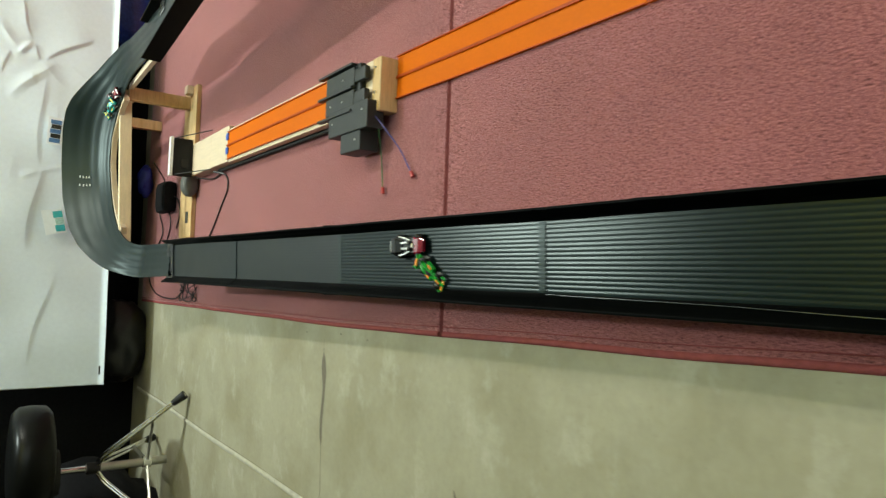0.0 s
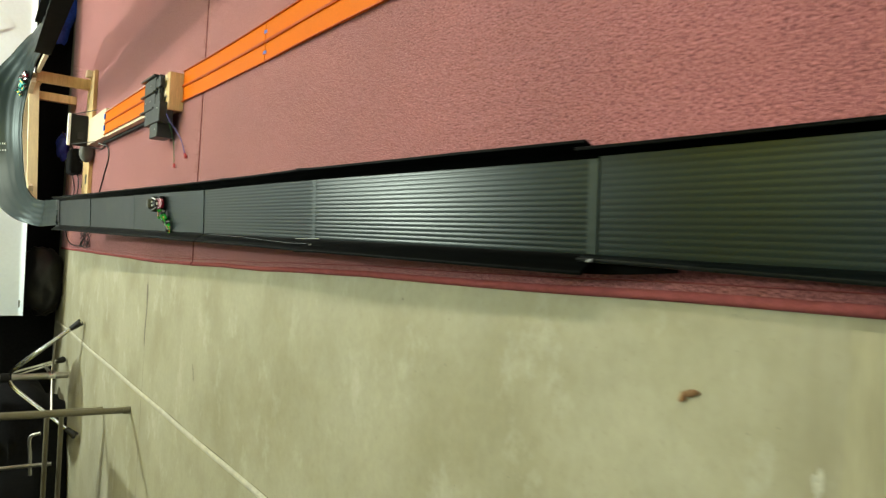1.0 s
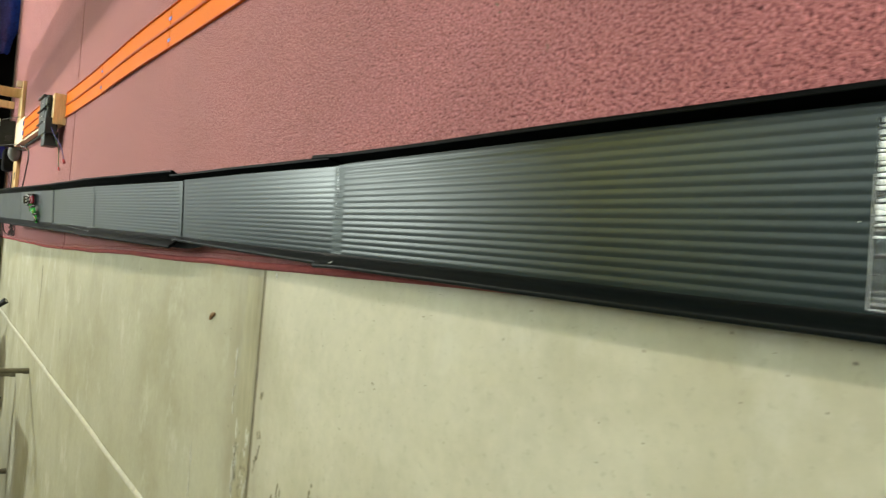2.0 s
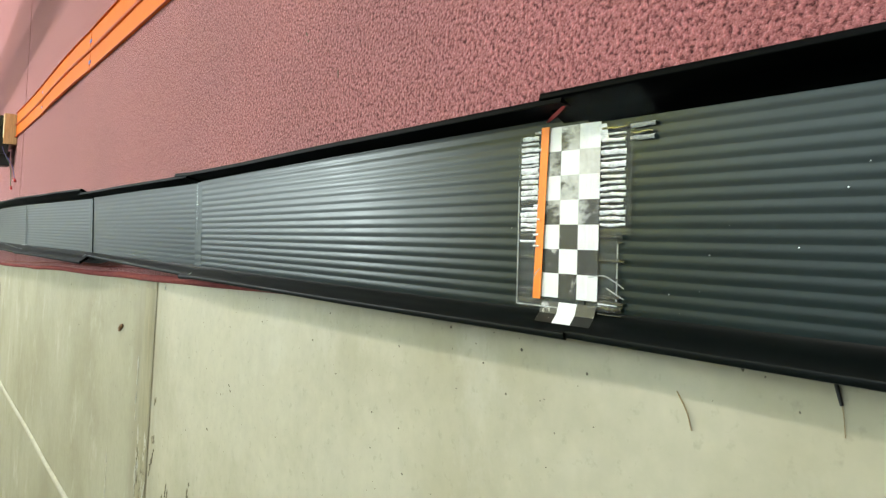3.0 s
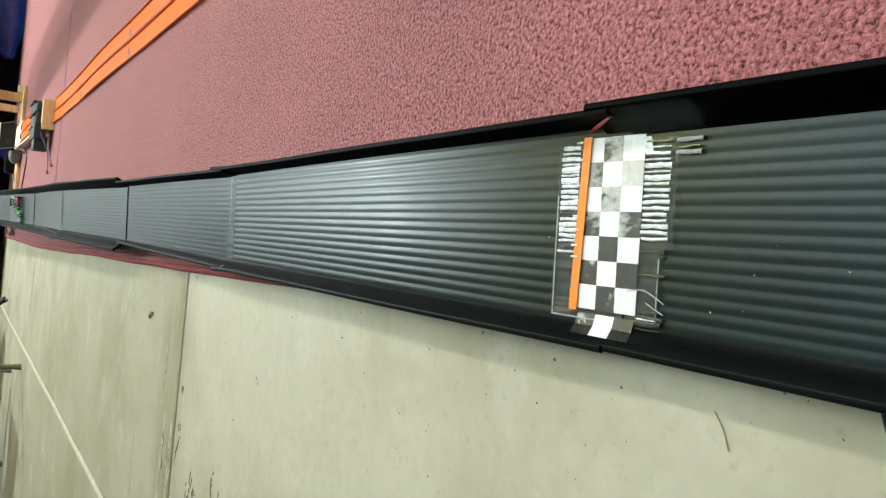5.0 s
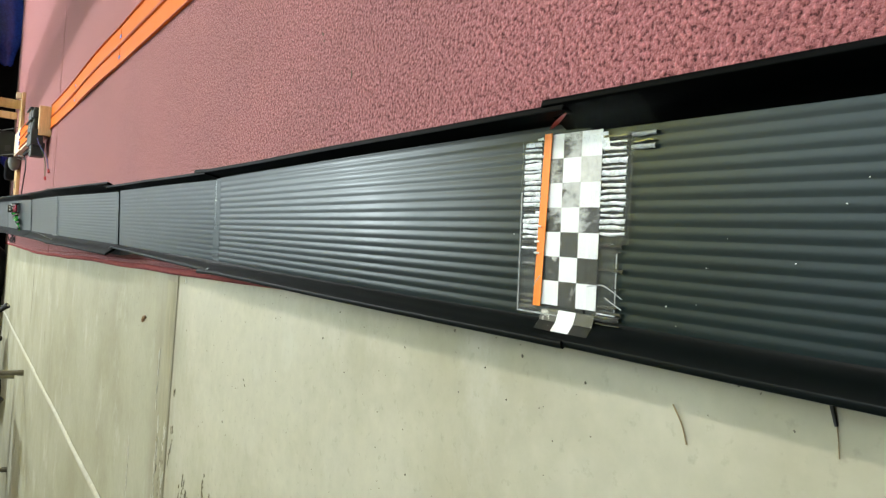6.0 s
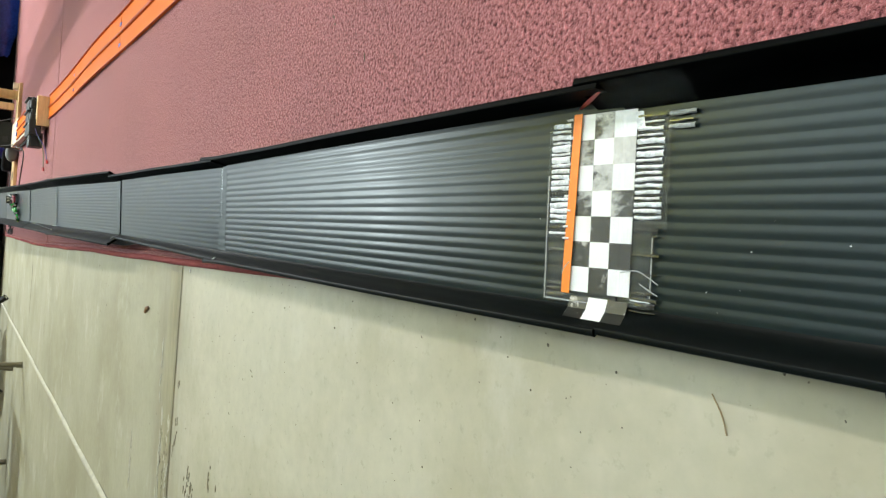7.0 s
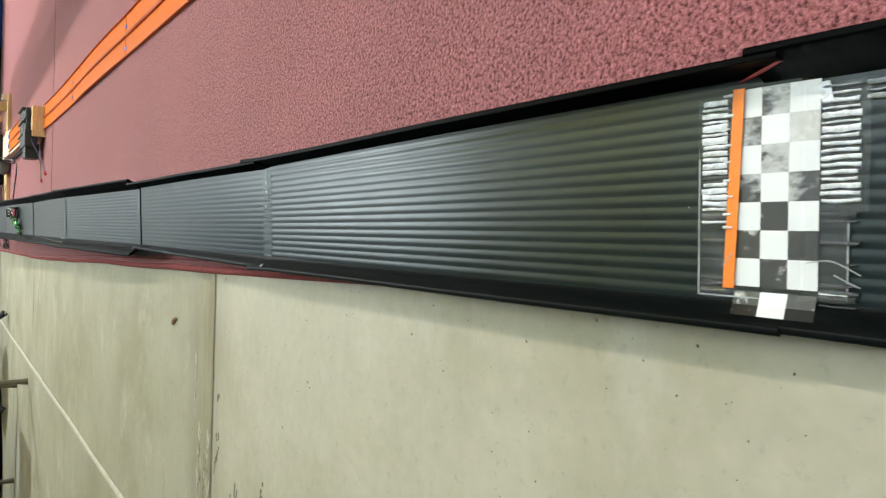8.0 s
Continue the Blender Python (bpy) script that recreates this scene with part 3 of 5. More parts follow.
for j in range(9):
    y = -0.135 + 0.20 * j / 8
    k = math.sin(math.pi * min(1, (j + 0.6) / 5) / 2)
    z = track_z(y) - 0.004
    secs.append([(-0.0480, y, z), (-0.0560 - 0.0090 * k, y, z - 0.002), (-0.0560 - 0.0090 * k, y, z - 0.0040), (-0.0480, y, z - 0.0020)])
sweep(bm, secs)
part("side_flap", bm, RAIL, race_track, "loose black flap under the track side")

# banked hairpin of bent sheet
CX, CY, RI, RO = 0.345, 2.82, 0.292, 0.402
BANK = ((190, 0.175, 0.183), (180, 0.196, 0.203), (170, 0.219, 0.236), (160, 0.232, 0.288), (150, 0.243, 0.322), (138, 0.252, 0.360), (125, 0.258, 0.388), (108, 0.264, 0.407),
        (88, 0.272, 0.416), (70, 0.274, 0.421), (60, 0.271, 0.418), (53, 0.268, 0.404), (45, 0.266, 0.376), (33, 0.260, 0.335), (18, 0.257, 0.302), (0, 0.257, 0.276))


def bank(theta):
    t = [-b[0] for b in BANK]
    return float(np.interp(-theta, t, [b[1] for b in BANK])), float(np.interp(-theta, t, [b[2] for b in BANK]))


def bank_point(theta, u):
    """A point of the banked sheet: u from 0 at the inner edge to 1 at the outer."""
    zi, zo = bank(theta)
    r = RI + (RO - RI) * u
    dish = -0.16 * (zo - zi) * math.sin(math.pi * u)
    a = radians(theta)
    return Vector((CX + r * math.cos(a), CY + r * math.sin(a), zi + (zo - zi) * u + dish))


def hairpin_row(s):
    """Rows along the sheet: a straight lead-in from the ramp, the bend, a straight to the upper leg."""
    if s < 0:
        y = CY + s * (CY - 2.52)
        f = 1 + s
        row = []
        for k in range(21):
            u = 1 - k / 20
            bp = bank_point(180, u)
            x = -u * 0.101 + 0.053
            z = (track_z(2.535) + 0.006) * (1 - f) + bp.z * f + 0.004 * (1 - f) * u
            row.append(Vector((x * (1 - f) + bp.x * f, y, z)))
        return row[::-1]
    if s > 1:
        f = s - 1
        row = []
        for k in range(21):
            p = bank_point(0, k / 20)
            q = Vector((0.632 + 0.098 * k / 20, 2.36, 0.262 + 0.006 * k / 20))
            row.append(p.lerp(q, f))
        return row
    return [bank_point(180 - 180 * s, k / 20) for k in range(21)]


bm = bmesh.new()
rows = [hairpin_row(-1 + j / 8) for j in range(8)] + [hairpin_row(j / 64) for j in range(65)] + [hairpin_row(1 + j / 10) for j in range(1, 11)]
top_rows = [[bm.verts.new(p + Vector((0, 0, 0.0011 * math.sin(k * 1.55)))) for k, p in enumerate(r)] for r in rows]
low_rows = [[bm.verts.new(p + Vector((0, 0, -0.004))) for p in r] for r in rows]
for g, flip in ((top_rows, 1), (low_rows, -1)):
    for a, b in zip(g, g[1:]):
        for k in range(20):
            bm.faces.new((a[k], a[k + 1], b[k + 1], b[k]))
for k in (0, 20):
    for j in range(len(rows) - 1):
        bm.faces.new((top_rows[j][k], top_rows[j + 1][k], low_rows[j + 1][k], low_rows[j][k]))
for j in (0, len(rows) - 1):
    for k in range(20):
        bm.faces.new((top_rows[j][k], top_rows[j][k + 1], low_rows[j][k + 1], low_rows[j][k]))
hairpin = part("banked_curve", bm, CURVE, race_track, "grey-black sheet plastic bent into a banked hairpin", smooth=True)

# rubbed white marks on the bank
for th, u in ((101, 0.60), (96, 0.60), (101, 0.66), (96, 0.66), (101, 0.54), (96, 0.55), (100.5, 0.72), (95.5, 0.71)):
    p = bank_point(th, u)
    bm = bmesh.new()
    q = bank_point(th, u + 0.02)
    d = (q - p).normalized()
    nrm = (bank_point(th - 1, u) - p).normalized().cross(d).normalized()
    box(bm, (-0.0042, -0.0013, -0.0005), (0.0042, 0.0013, 0.0006), 0, Matrix.Translation(p + Vector((0, -0.002, 0.003))) @ Matrix((((q - p).cross(nrm)).normalized(), d, nrm)).transposed().to_4x4())
    part("scuff_mark", bm, WHITE, hairpin, "white scuff")

# upper leg that comes towards the camera from the hairpin, between two upright boards
def leg_x(y):
    return 0.612 + 0.074 * (2.545 - y)


def leg_z(y):
    return 0.2665 + 0.022 * (2.545 - y)


bm = bmesh.new()
secs = []
for j in range(25):
    y = 2.40 - 2.0 * j / 24
    z, x = leg_z(y), leg_x(y)
    secs.append([(x + 0.003, y, z), (x + 0.03, y, z + 0.0015), (x + 0.08, y, z + 0.002), (x + 0.119, y, z), (x + 0.119, y, z - 0.004), (x + 0.003, y, z - 0.004)])
sweep(bm, secs)
leg = part("upper_track_panel", bm, CURVE, race_track, "grey-black upper track panel")
for off, y_end, low, high in ((0.0, 2.548, -0.0335, 0.0215), (0.1235, 2.575, -0.030, 0.0255)):
    bm = bmesh.new()
    secs = []
    for j in range(25):
        y = y_end - 2.15 * j / 24
        z, x = leg_z(y), leg_x(y) + off
        lo = low - 0.006 * min(1, j / 12)
        secs.append([(x + 0.0022, y, z + high), (x - 0.0022, y, z + high), (x - 0.0040, y - 0.002, z + lo), (x + 0.0004, y - 0.002, z + lo)])
    sweep(bm, secs)
    part("side_rail", bm, RAIL, leg, "black upright side board")
bm = bmesh.new()
sweep(bm, [[(0.695, y, leg_z(y) + 0.0045), (0.731, y, leg_z(y) + 0.0050), (0.731, y, leg_z(y) + 0.0040), (0.695, y, leg_z(y) + 0.0035)] for y in (2.335, 2.385)])
part("joint_tape", bm, TAPE_DIM, leg, "dull clear tape over the joint")

# finish line sheet, tape and orange strip
FY, SQ = -1.1, 0.0126
finish = empty("finish_line", (0, FY, 0.0145), label="worn black and white chequered finish strip under clear tape", category="finish line")


def flat_piece(name, x0, x1, y0, y1, lift, mat, parent, label="", skew=0.0):
    bm = bmesh.new()
    k = 8
    secs = []
    for j in range(k + 1):
        x = x0 + (x1 - x0) * j / k
        sk = skew * (x - x0)
        z = [track_z(y) + lift + (0.0019 if y > FY - 0.008 else 0.0009) + cross_tilt(x) for y in (y0, y1)]
        secs.append([(x, y0 + sk, z[0]), (x, y1 + sk, z[1]), (x, y1 + sk, z[1] - 0.0003), (x, y0 + sk, z[0] - 0.0003)])
    sweep(bm, secs)
    return part(name, bm, mat, parent, label)


for r in range(7):
    for c in range(3):
        x1 = 0.0495 - r * SQ
        y1 = FY + 0.0222 - c * SQ * 0.955
        white = (r + c) % 2 == 0
        # upper black squares carry the tape's glare as silver and grey colour
        mat = WHITE if white else (SILVER if (r == 1 and c == 2) else GLARE_PRINT if r < 4 else BLACK_PRINT)
        flat_piece("square", x1 - SQ, x1, y1 - SQ * 0.955, y1, 0.0006, mat, finish)
for c in range(3):
    bm = bmesh.new()
    y1 = FY + 0.0222 - c * SQ * 0.955
    z = track_z(FY) - cross_tilt(HALF) + 0.002
    secs = [[(-HALF + 0.0055, y, z), (-HALF - 0.0005, y, z + 0.0016), (-HALF - 0.0048, y - 0.002, z + 0.0072)] for y in (y1 - SQ * 0.955, y1)]
    sweep(bm, secs, closed=False)
    part("square", bm, WHITE if c == 1 else BLACK_PRINT, finish)
flat_piece("orange_strip", -0.040, 0.0500, FY + 0.0215, FY + 0.0268, 0.0018, ORANGE_TAPE, finish, "orange tape strip", -0.045)
rng = random.Random(4)
RIB = 2 * HALF / RIBS


def tape_ridge(x, w, y0, y1, mat):
    """A crease of clear tape standing over one rib, wavering in width; its glint is put into the colour."""
    bm = bmesh.new()
    secs = []
    for j in range(8):
        y = y0 + (y1 - y0) * j / 7
        k = w * (0.92 + 0.30 * wob(x * 40, y, 0, f=330))
        c = x + 0.0005 * wob(x * 90, y, 3, f=160)
        z = track_z(y) + cross_tilt(c) + (0.0018 if y0 > FY + 0.024 or y0 < FY else 0.0045)
        secs.append([(c - k, y, z - 0.0003), (c - 0.4 * k, y, z + 0.0004), (c + 0.5 * k, y, z + 0.0004), (c + k, y, z - 0.0003)])
    sweep(bm, secs, closed=False)
    part("tape_ridge", bm, mat, finish, "crease of clear tape, its glint painted on", smooth=True)


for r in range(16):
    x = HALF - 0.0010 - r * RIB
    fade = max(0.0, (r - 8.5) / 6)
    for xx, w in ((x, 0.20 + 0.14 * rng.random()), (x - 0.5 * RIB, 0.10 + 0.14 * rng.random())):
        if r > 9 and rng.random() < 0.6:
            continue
        bright = TAPE_GLINT if rng.random() > 0.06 + 1.4 * fade else TAPE_DIM
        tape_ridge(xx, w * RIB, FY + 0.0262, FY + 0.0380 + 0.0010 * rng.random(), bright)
        bright = TAPE_GLINT if rng.random() > 0.10 + 1.6 * max(0.0, (r - 7.5) / 6) else TAPE_DIM
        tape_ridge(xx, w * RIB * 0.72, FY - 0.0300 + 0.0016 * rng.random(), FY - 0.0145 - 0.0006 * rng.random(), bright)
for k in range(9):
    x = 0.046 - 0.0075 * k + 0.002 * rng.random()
    tape_ridge(x, 0.0003 + 0.0004 * rng.random(), FY + 0.0220 + 0.002 * rng.random(), FY + 0.0266, TAPE_GLINT)
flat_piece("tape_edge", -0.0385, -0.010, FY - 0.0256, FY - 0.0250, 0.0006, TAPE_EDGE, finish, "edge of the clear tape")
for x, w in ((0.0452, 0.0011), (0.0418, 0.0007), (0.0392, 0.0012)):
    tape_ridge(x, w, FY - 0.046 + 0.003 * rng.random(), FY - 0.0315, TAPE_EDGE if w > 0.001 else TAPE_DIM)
flat_piece("tape_edge", -0.0442, -0.0435, FY + 0.010, FY + 0.0400, 0.0006, TAPE_EDGE, finish, "edge of the clear tape")
flat_piece("tape_edge", -0.0440, 0.020, FY + 0.0395, FY + 0.0401, 0.0006, TAPE_EDGE, finish, "edge of the clear tape")
flat_piece("tape_edge", -0.0400, -0.0385, FY - 0.0256, FY - 0.0145, 0.0006, TAPE_GLINT, finish, "edge of the clear tape", 0.0)
flat_piece("tape_edge", 0.0400, 0.0480, FY - 0.019, FY - 0.0145, 0.0010, TAPE_GLINT, finish, "edge of the clear tape", 0.2)
flat_piece("tape_film", -0.0445, 0.0470, FY + 0.0195, FY + 0.0400, 0.0014, FILM, finish, "clear tape film")
flat_piece("tape_film", -0.0445, 0.0470, FY - 0.0075, FY + 0.0190, 0.0014, FILM, finish, "clear tape film")
flat_piece("tape_film", -0.0060, 0.0470, FY - 0.0330, FY - 0.0085, 0.0016, FILM, finish, "clear tape film")
flat_piece("tape_film", -0.0430, -0.0062, FY - 0.0256, FY - 0.0085, 0.0016, FILM, finish, "clear tape film")
# loose curled strands of the tape
for strand in (((-0.0270, -1.110), (-0.0258, -1.119), (-0.0280, -1.125), (-0.0312, -1.131)), ((-0.0315, -1.121), (-0.0340, -1.126), (-0.0362, -1.131)), ((-0.0300, -1.073), (-0.0268, -1.0752), (-0.0240, -1.078))):
    bm = bmesh.new()
    tube(bm, [(x, y, track_z(y) + cross_tilt(x) + 0.0036) for x, y in strand], 0.00029, 6, 6)
    part("tape_strand", bm, TAPE_EDGE, finish, "pale curled strand of clear tape", smooth=True)
# shiny tape up the side beside the finish strip
bm = bmesh.new()
z = track_z(FY) + cross_tilt(HALF)
secs = []
for j in range(9):
    y = FY - 0.048 + 0.046 * j / 8
    row = []
    for k in range(7):
        f = k / 6
        x = edge(0, 1, y) + (rail_out(0, 1, y) - edge(0, 1, y)) * (0.15 * f + 0.85 * f * f if f < 0.5 else f)
        row.append((x - 0.0014 - 0.0006 * wob(y, f, 2, f=120), y - 0.006 * f * math.sin(2.2 * j), z + 0.0012 + 0.0190 * f))
    secs.append(row)
sweep(bm, secs, closed=False)
part("side_tape", bm, FILM, finish, "shiny wrinkled clear tape on the track side", smooth=True)
bm = bmesh.new()
secs = []
for j in range(7):
    f = j / 6
    y = FY + 0.020 - 0.024 * f
    x, w = 0.0530 + 0.0022 * f, 0.0010 + 0.0010 * math.sin(math.pi * f)
    secs.append([(x - 0.0003, y - w, z + 0.003 + 0.0150 * f), (x - 0.0003, y + w, z + 0.003 + 0.0150 * f), (x, y + w, z + 0.003 + 0.0150 * f), (x, y - w, z + 0.003 + 0.0150 * f)])
sweep(bm, secs)
part("red_mark", bm, RED_PLASTIC, finish, "small red mark on the track side")

# ---- paper backdrop ----
bm = bmesh.new()
PN, PM = 420, 200
rng = random.Random(21)
# creases: two ends (x, z), depth, width above and below the ridge
CREASES = [((1.05, 0.565), (0.875, 0.515), 0.010, 0.030, 0.010), ((0.93, 0.640), (0.835, 0.557), 0.007, 0.012, 0.030),
           ((0.875, 0.516), (0.815, 0.557), 0.010, 0.010, 0.020), ((0.805, 0.470), (0.935, 0.296), 0.016, 0.060, 0.011),
           ((0.63, 0.585), (0.81, 0.432), 0.011, 0.020, 0.030), ((0.825, 0.590), (0.72, 0.615), 0.008, 0.040, 0.010),
           ((0.865, 0.508), (0.80, 0.486), 0.009, 0.020, 0.010), ((0.80, 0.575), (0.86, 0.51), 0.006, 0.02, 0.02),
           ((0.76, 0.474), (0.36, 0.464), 0.007, 0.10, 0.020), ((0.40, 0.463), (0.02, 0.495), 0.008, 0.11, 0.022),
           ((0.32, 0.530), (0.352, 0.466), 0.006, 0.014, 0.020), ((0.345, 0.470), (0.385, 0.380), 0.005, 0.010, 0.020),
           ((0.80, 0.49), (0.70, 0.38), 0.006, 0.05, 0.03), ((-0.05, 0.40), (-0.42, 0.47), 0.006, 0.05, 0.020), ((0.1, 0.62), (-0.3, 0.58), 0.007, 0.07, 0.02)]
for k in range(14):
    x, z, a, l = -0.5 + 2.0 * rng.random(), 0.25 + 0.8 * rng.random(), math.pi * rng.random(), 0.05 + 0.14 * rng.random()
    CREASES.append(((x, z), (x + l * math.cos(a), z + l * math.sin(a)), 0.002 + 0.004 * rng.random(), 0.015 + 0.04 * rng.random(), 0.010 + 0.02 * rng.random()))
px = np.linspace(-0.515, 1.585, PN + 1)[None, :]
pz = (0.188 + 0.012 * (px + 0.5)) + np.concatenate((np.linspace(0, 0.62, 171), np.linspace(0.62, 1.5, 31)[1:]))[:, None]
px = px + 0 * pz
py = 3.500 + 0.006 * np.sin(5.1 * px + 2.0 * pz) * np.sin(4.3 * pz + 1.7 * px + 0.6) + 0.0022 * np.sin(17 * px - 9 * pz) * np.sin(13 * pz + 6 * px)
for (xa, za), (xb, zb), depth, above, below in CREASES:
    length = math.hypot(xb - xa, zb - za)
    ux, uz = (xb - xa) / length, (zb - za) / length
    if ux < 0 or (ux == 0 and uz < 0):
        xa, za, ux, uz = xb, zb, -ux, -uz
    u = ((px - xa) * ux + (pz - za) * uz) / length
    v = -(px - xa) * uz + (pz - za) * ux - 0.03 * length * np.sin(5 * u)
    side = np.where(v > 0, np.clip(1 - v / (2.2 * above), 0, 1) ** 2, np.clip(1 + v / below, 0, 1) ** 1.5)
    py = py - 0.55 * depth * side * np.clip(1 - (2 * u - 1) ** 2, 0, 1)
py = py - 0.014 * np.clip(1 - (pz - pz[0]) / 0.028, 0, 1) ** 2
grid = [[bm.verts.new((px[j, i], py[j, i], pz[j, i])) for i in range(PN + 1)] for j in range(PM + 1)]
for j in range(PM):
    for i in range(PN):
        bm.faces.new((grid[j][i], grid[j][i + 1], grid[j + 1][i + 1], grid[j + 1][i]))
backdrop = thing("paper_backdrop", bm, PAPER, "large creased white paper sheet hanging behind the track", "backdrop paper", smooth=True)
sol = backdrop.modifiers.new("thickness", "SOLIDIFY")
sol.thickness = 0.0008

# ---- cards on the backdrop ----


def card(place, size, turn, mats, label, low=-0.34, high=0.34):
    c = empty("photo_card", place, label=label, category="card", group="cards on the backdrop")
    m = Matrix.Translation(place) @ pose(0, 0, 0, 0, turn, 0)
    w, h = size
    bm = bmesh.new()
    box(bm, (-w / 2, -0.0015, -h / 2), (w / 2, 0.0, h / 2), 0.0004, m)
    part("card_sheet", bm, CARD_WHITE, c)
    n = len(mats)
    for k, mat in enumerate(mats):
        bm = bmesh.new()
        x0, x1 = -w * 0.42 + w * 0.84 * k / n, -w * 0.42 + w * 0.84 * (k + 1) / n - 0.002
        box(bm, (x0, -0.0024, h * low), (x1, -0.0012, h * (high - 0.06 * (k % 2))), 0, m)
        part("picture", bm, mat, c)
    return c


card((0.517, 3.476, 0.419), (0.112, 0.056), 3, (CARD_BLUE, BLACK_PRINT, CARD_BLUE, BLACK_PRINT, CARD_BLUE), "white card with small dark blue pictures stuck on the paper")
card((0.152, 3.474, 0.404), (0.100, 0.076), -13, (CARD_TEAL, CARD_PALE, CARD_TEAL), "white card with a teal picture stuck on the paper", -0.44, 0.0)
bm = bmesh.new()
box(bm, (-0.47, 3.478, 0.205), (-0.435, 3.480, 0.211))
thing("printed_mark", bm, BLACK_PRINT, "small dark printed mark on the paper's corner", "mark")

# ---- wooden stand under the hairpin ----
stand = empty("wooden_stand", (0.35, 3.1, 0), label="pine wood stand that carries the banked curve", category="stand")
for nm, lo, hi in (("front_rail", (0.055, 2.985, 0.206), (0.625, 3.005, 0.246)), ("floor_board", (0.095, 2.912, 0.0055), (0.665, 3.072, 0.022)),
                   ("front_leg", (0.585, 3.000, 0.021), (0.632, 3.030, 0.235)), ("back_leg", (0.590, 3.52, 0.0055), (0.632, 3.555, 0.235)),
                   ("back_leg", (0.0, 2.96, 0.0055), (0.03, 2.985, 0.20)),
                   ("side_rail", (0.594, 3.053, 0.206), (0.622, 3.519, 0.246))):
    bm = bmesh.new()
    box(bm, lo, hi, 0.002)
    if nm == "front_rail":
        for v in bm.verts:
            v.co.z += 0.028 * (v.co.x - 0.055)
            v.co.y += 0.080 * (v.co.x - 0.055)
    part(nm, bm, WOOD if nm != "front_rail" else WOOD_FRONT, stand)
bm = bmesh.new()
box(bm, (0.636, 2.960, 0.0225), (0.668, 3.000, 0.046), 0.003)
part("end_block", bm, WOOD_PALE, stand)
# the hole's darkness is laid on as a flat black plate
bm = bmesh.new()
box(bm, (0.150, 2.950, 0.0222), (0.192, 2.985, 0.0234))
part("slot", bm, BLACK_PRINT, stand, "dark plate standing for a shaded slot in the floor board")
bm = bmesh.new()
secs = []
for j in range(50):
    th = 146 - 112 * j / 49
    zi = bank(th)[0]
    a = radians(th)
    secs.append([(CX + r * math.cos(a), CY + r * math.sin(a), zi + dz) for r, dz in ((RI - 0.018, -0.003), (RI + 0.012, -0.006), (RI + 0.012, -0.024), (RI - 0.018, -0.021))])
sweep(bm, secs)
part("curved_ledge", bm, WOOD_PALE, stand, "thin pale plywood ledge cut to the curve")
bm = bmesh.new()
secs = []
for j in range(9):
    f = j / 8
    y = 2.985 - 0.428 * f
    x = 0.628 - 0.002 * f
    secs.append([(x - 0.009, y, 0.240 + 0.010 * f), (x + 0.010, y, 0.240 + 0.010 * f), (x + 0.010, y, 0.226 + 0.010 * f), (x - 0.009, y, 0.226 + 0.010 * f)])
sweep(bm, secs)
part("ledge_arm", bm, WOOD_PALE, stand)

# ---- orange two-lane track ----
orange = empty("orange_track", (0.36, 0.6, 0), label="orange plastic two-lane toy car track lying on the carpet", category="toy track")
OX, LANE = 0.367, 0.0440


def orange_section(y0, y1, zf, name="lane", ox=OX):
    for k in (0, 1):
        x0 = ox - LANE + k * LANE
        bm = bmesh.new()
        secs = []
        for j in range(15):
            y = y0 + (y1 - y0) * j / 14
            z = zf(y) + 0.0009 * wob(y, k, 3, f=5)
            d = 0.0035 * wob(y, 1, 0, f=1.2)
            prof = ((0.0004, 0.0), (0.0004, 0.0042), (0.0022, 0.0042), (0.0030, 0.0016), (LANE - 0.0030, 0.0016), (LANE - 0.0022, 0.0042), (LANE - 0.0004, 0.0042), (LANE - 0.0004, 0.0))
            secs.append([(x0 + px + d, y, z + pz) for px, pz in prof])
        sweep(bm, secs)
        lane = part(name, bm, ORANGE, orange)
        for px in (0.0004, LANE - 0.0026):
            bm = bmesh.new()
            secs = []
            for j in range(15):
                y = y0 + (y1 - y0) * j / 14
                z = zf(y) + 0.0009 * wob(y, k, 3, f=5)
                d = 0.0035 * wob(y, 1, 0, f=1.2)
                secs.append([(x0 + px + d, y, z + 0.0043), (x0 + px + 0.0022 + d, y, z + 0.0043), (x0 + px + 0.0022 + d, y, z + 0.0054), (x0 + px + d, y, z + 0.0054)])
            sweep(bm, secs)
            part("lane_rail", bm, ORANGE_DARK, lane, "darker orange lane rail")


def low(y):
    return CARPET_TOP + 0.001 + (0.002 if y > 1.3 else 0.0) * min(1, (y - 1.3) / 0.2) + 0.003 * max(0, math.sin((y - 0.24) * 4.72)) * (1 if y < 1.3 else 0)


for y0, y1 in ((1.505, 0.908), (0.904, 0.242), (0.238, -0.42), (-0.424, -1.08)):
    orange_section(y0, y1, low)
orange_section(2.445, 1.735, lambda y: 0.0445, ox=0.361)
for y in (0.906, 0.240, -0.422):
    for k in (0, 1):
        x = OX - LANE / 2 + k * LANE
        bm = bmesh.new()
        box(bm, (x - 0.0035, y - 0.008, low(y) + 0.0017), (x + 0.0035, y + 0.008, low(y) + 0.0026), 0.0003)
        part("connector", bm, BLUE, orange, "small blue plastic connector")

# ---- launcher on the orange track ----
launcher = empty("car_launcher", (0.34, 1.6, 0), label="dark grey plastic launcher box screwed to a wooden block", category="launcher")
bm = bmesh.new()
box(bm, (0.296, 1.508, CARPET_TOP), (0.404, 1.541, 0.046), 0.0025)
part("wooden_block", bm, WOOD, launcher, "pine wooden block")
bm = bmesh.new()
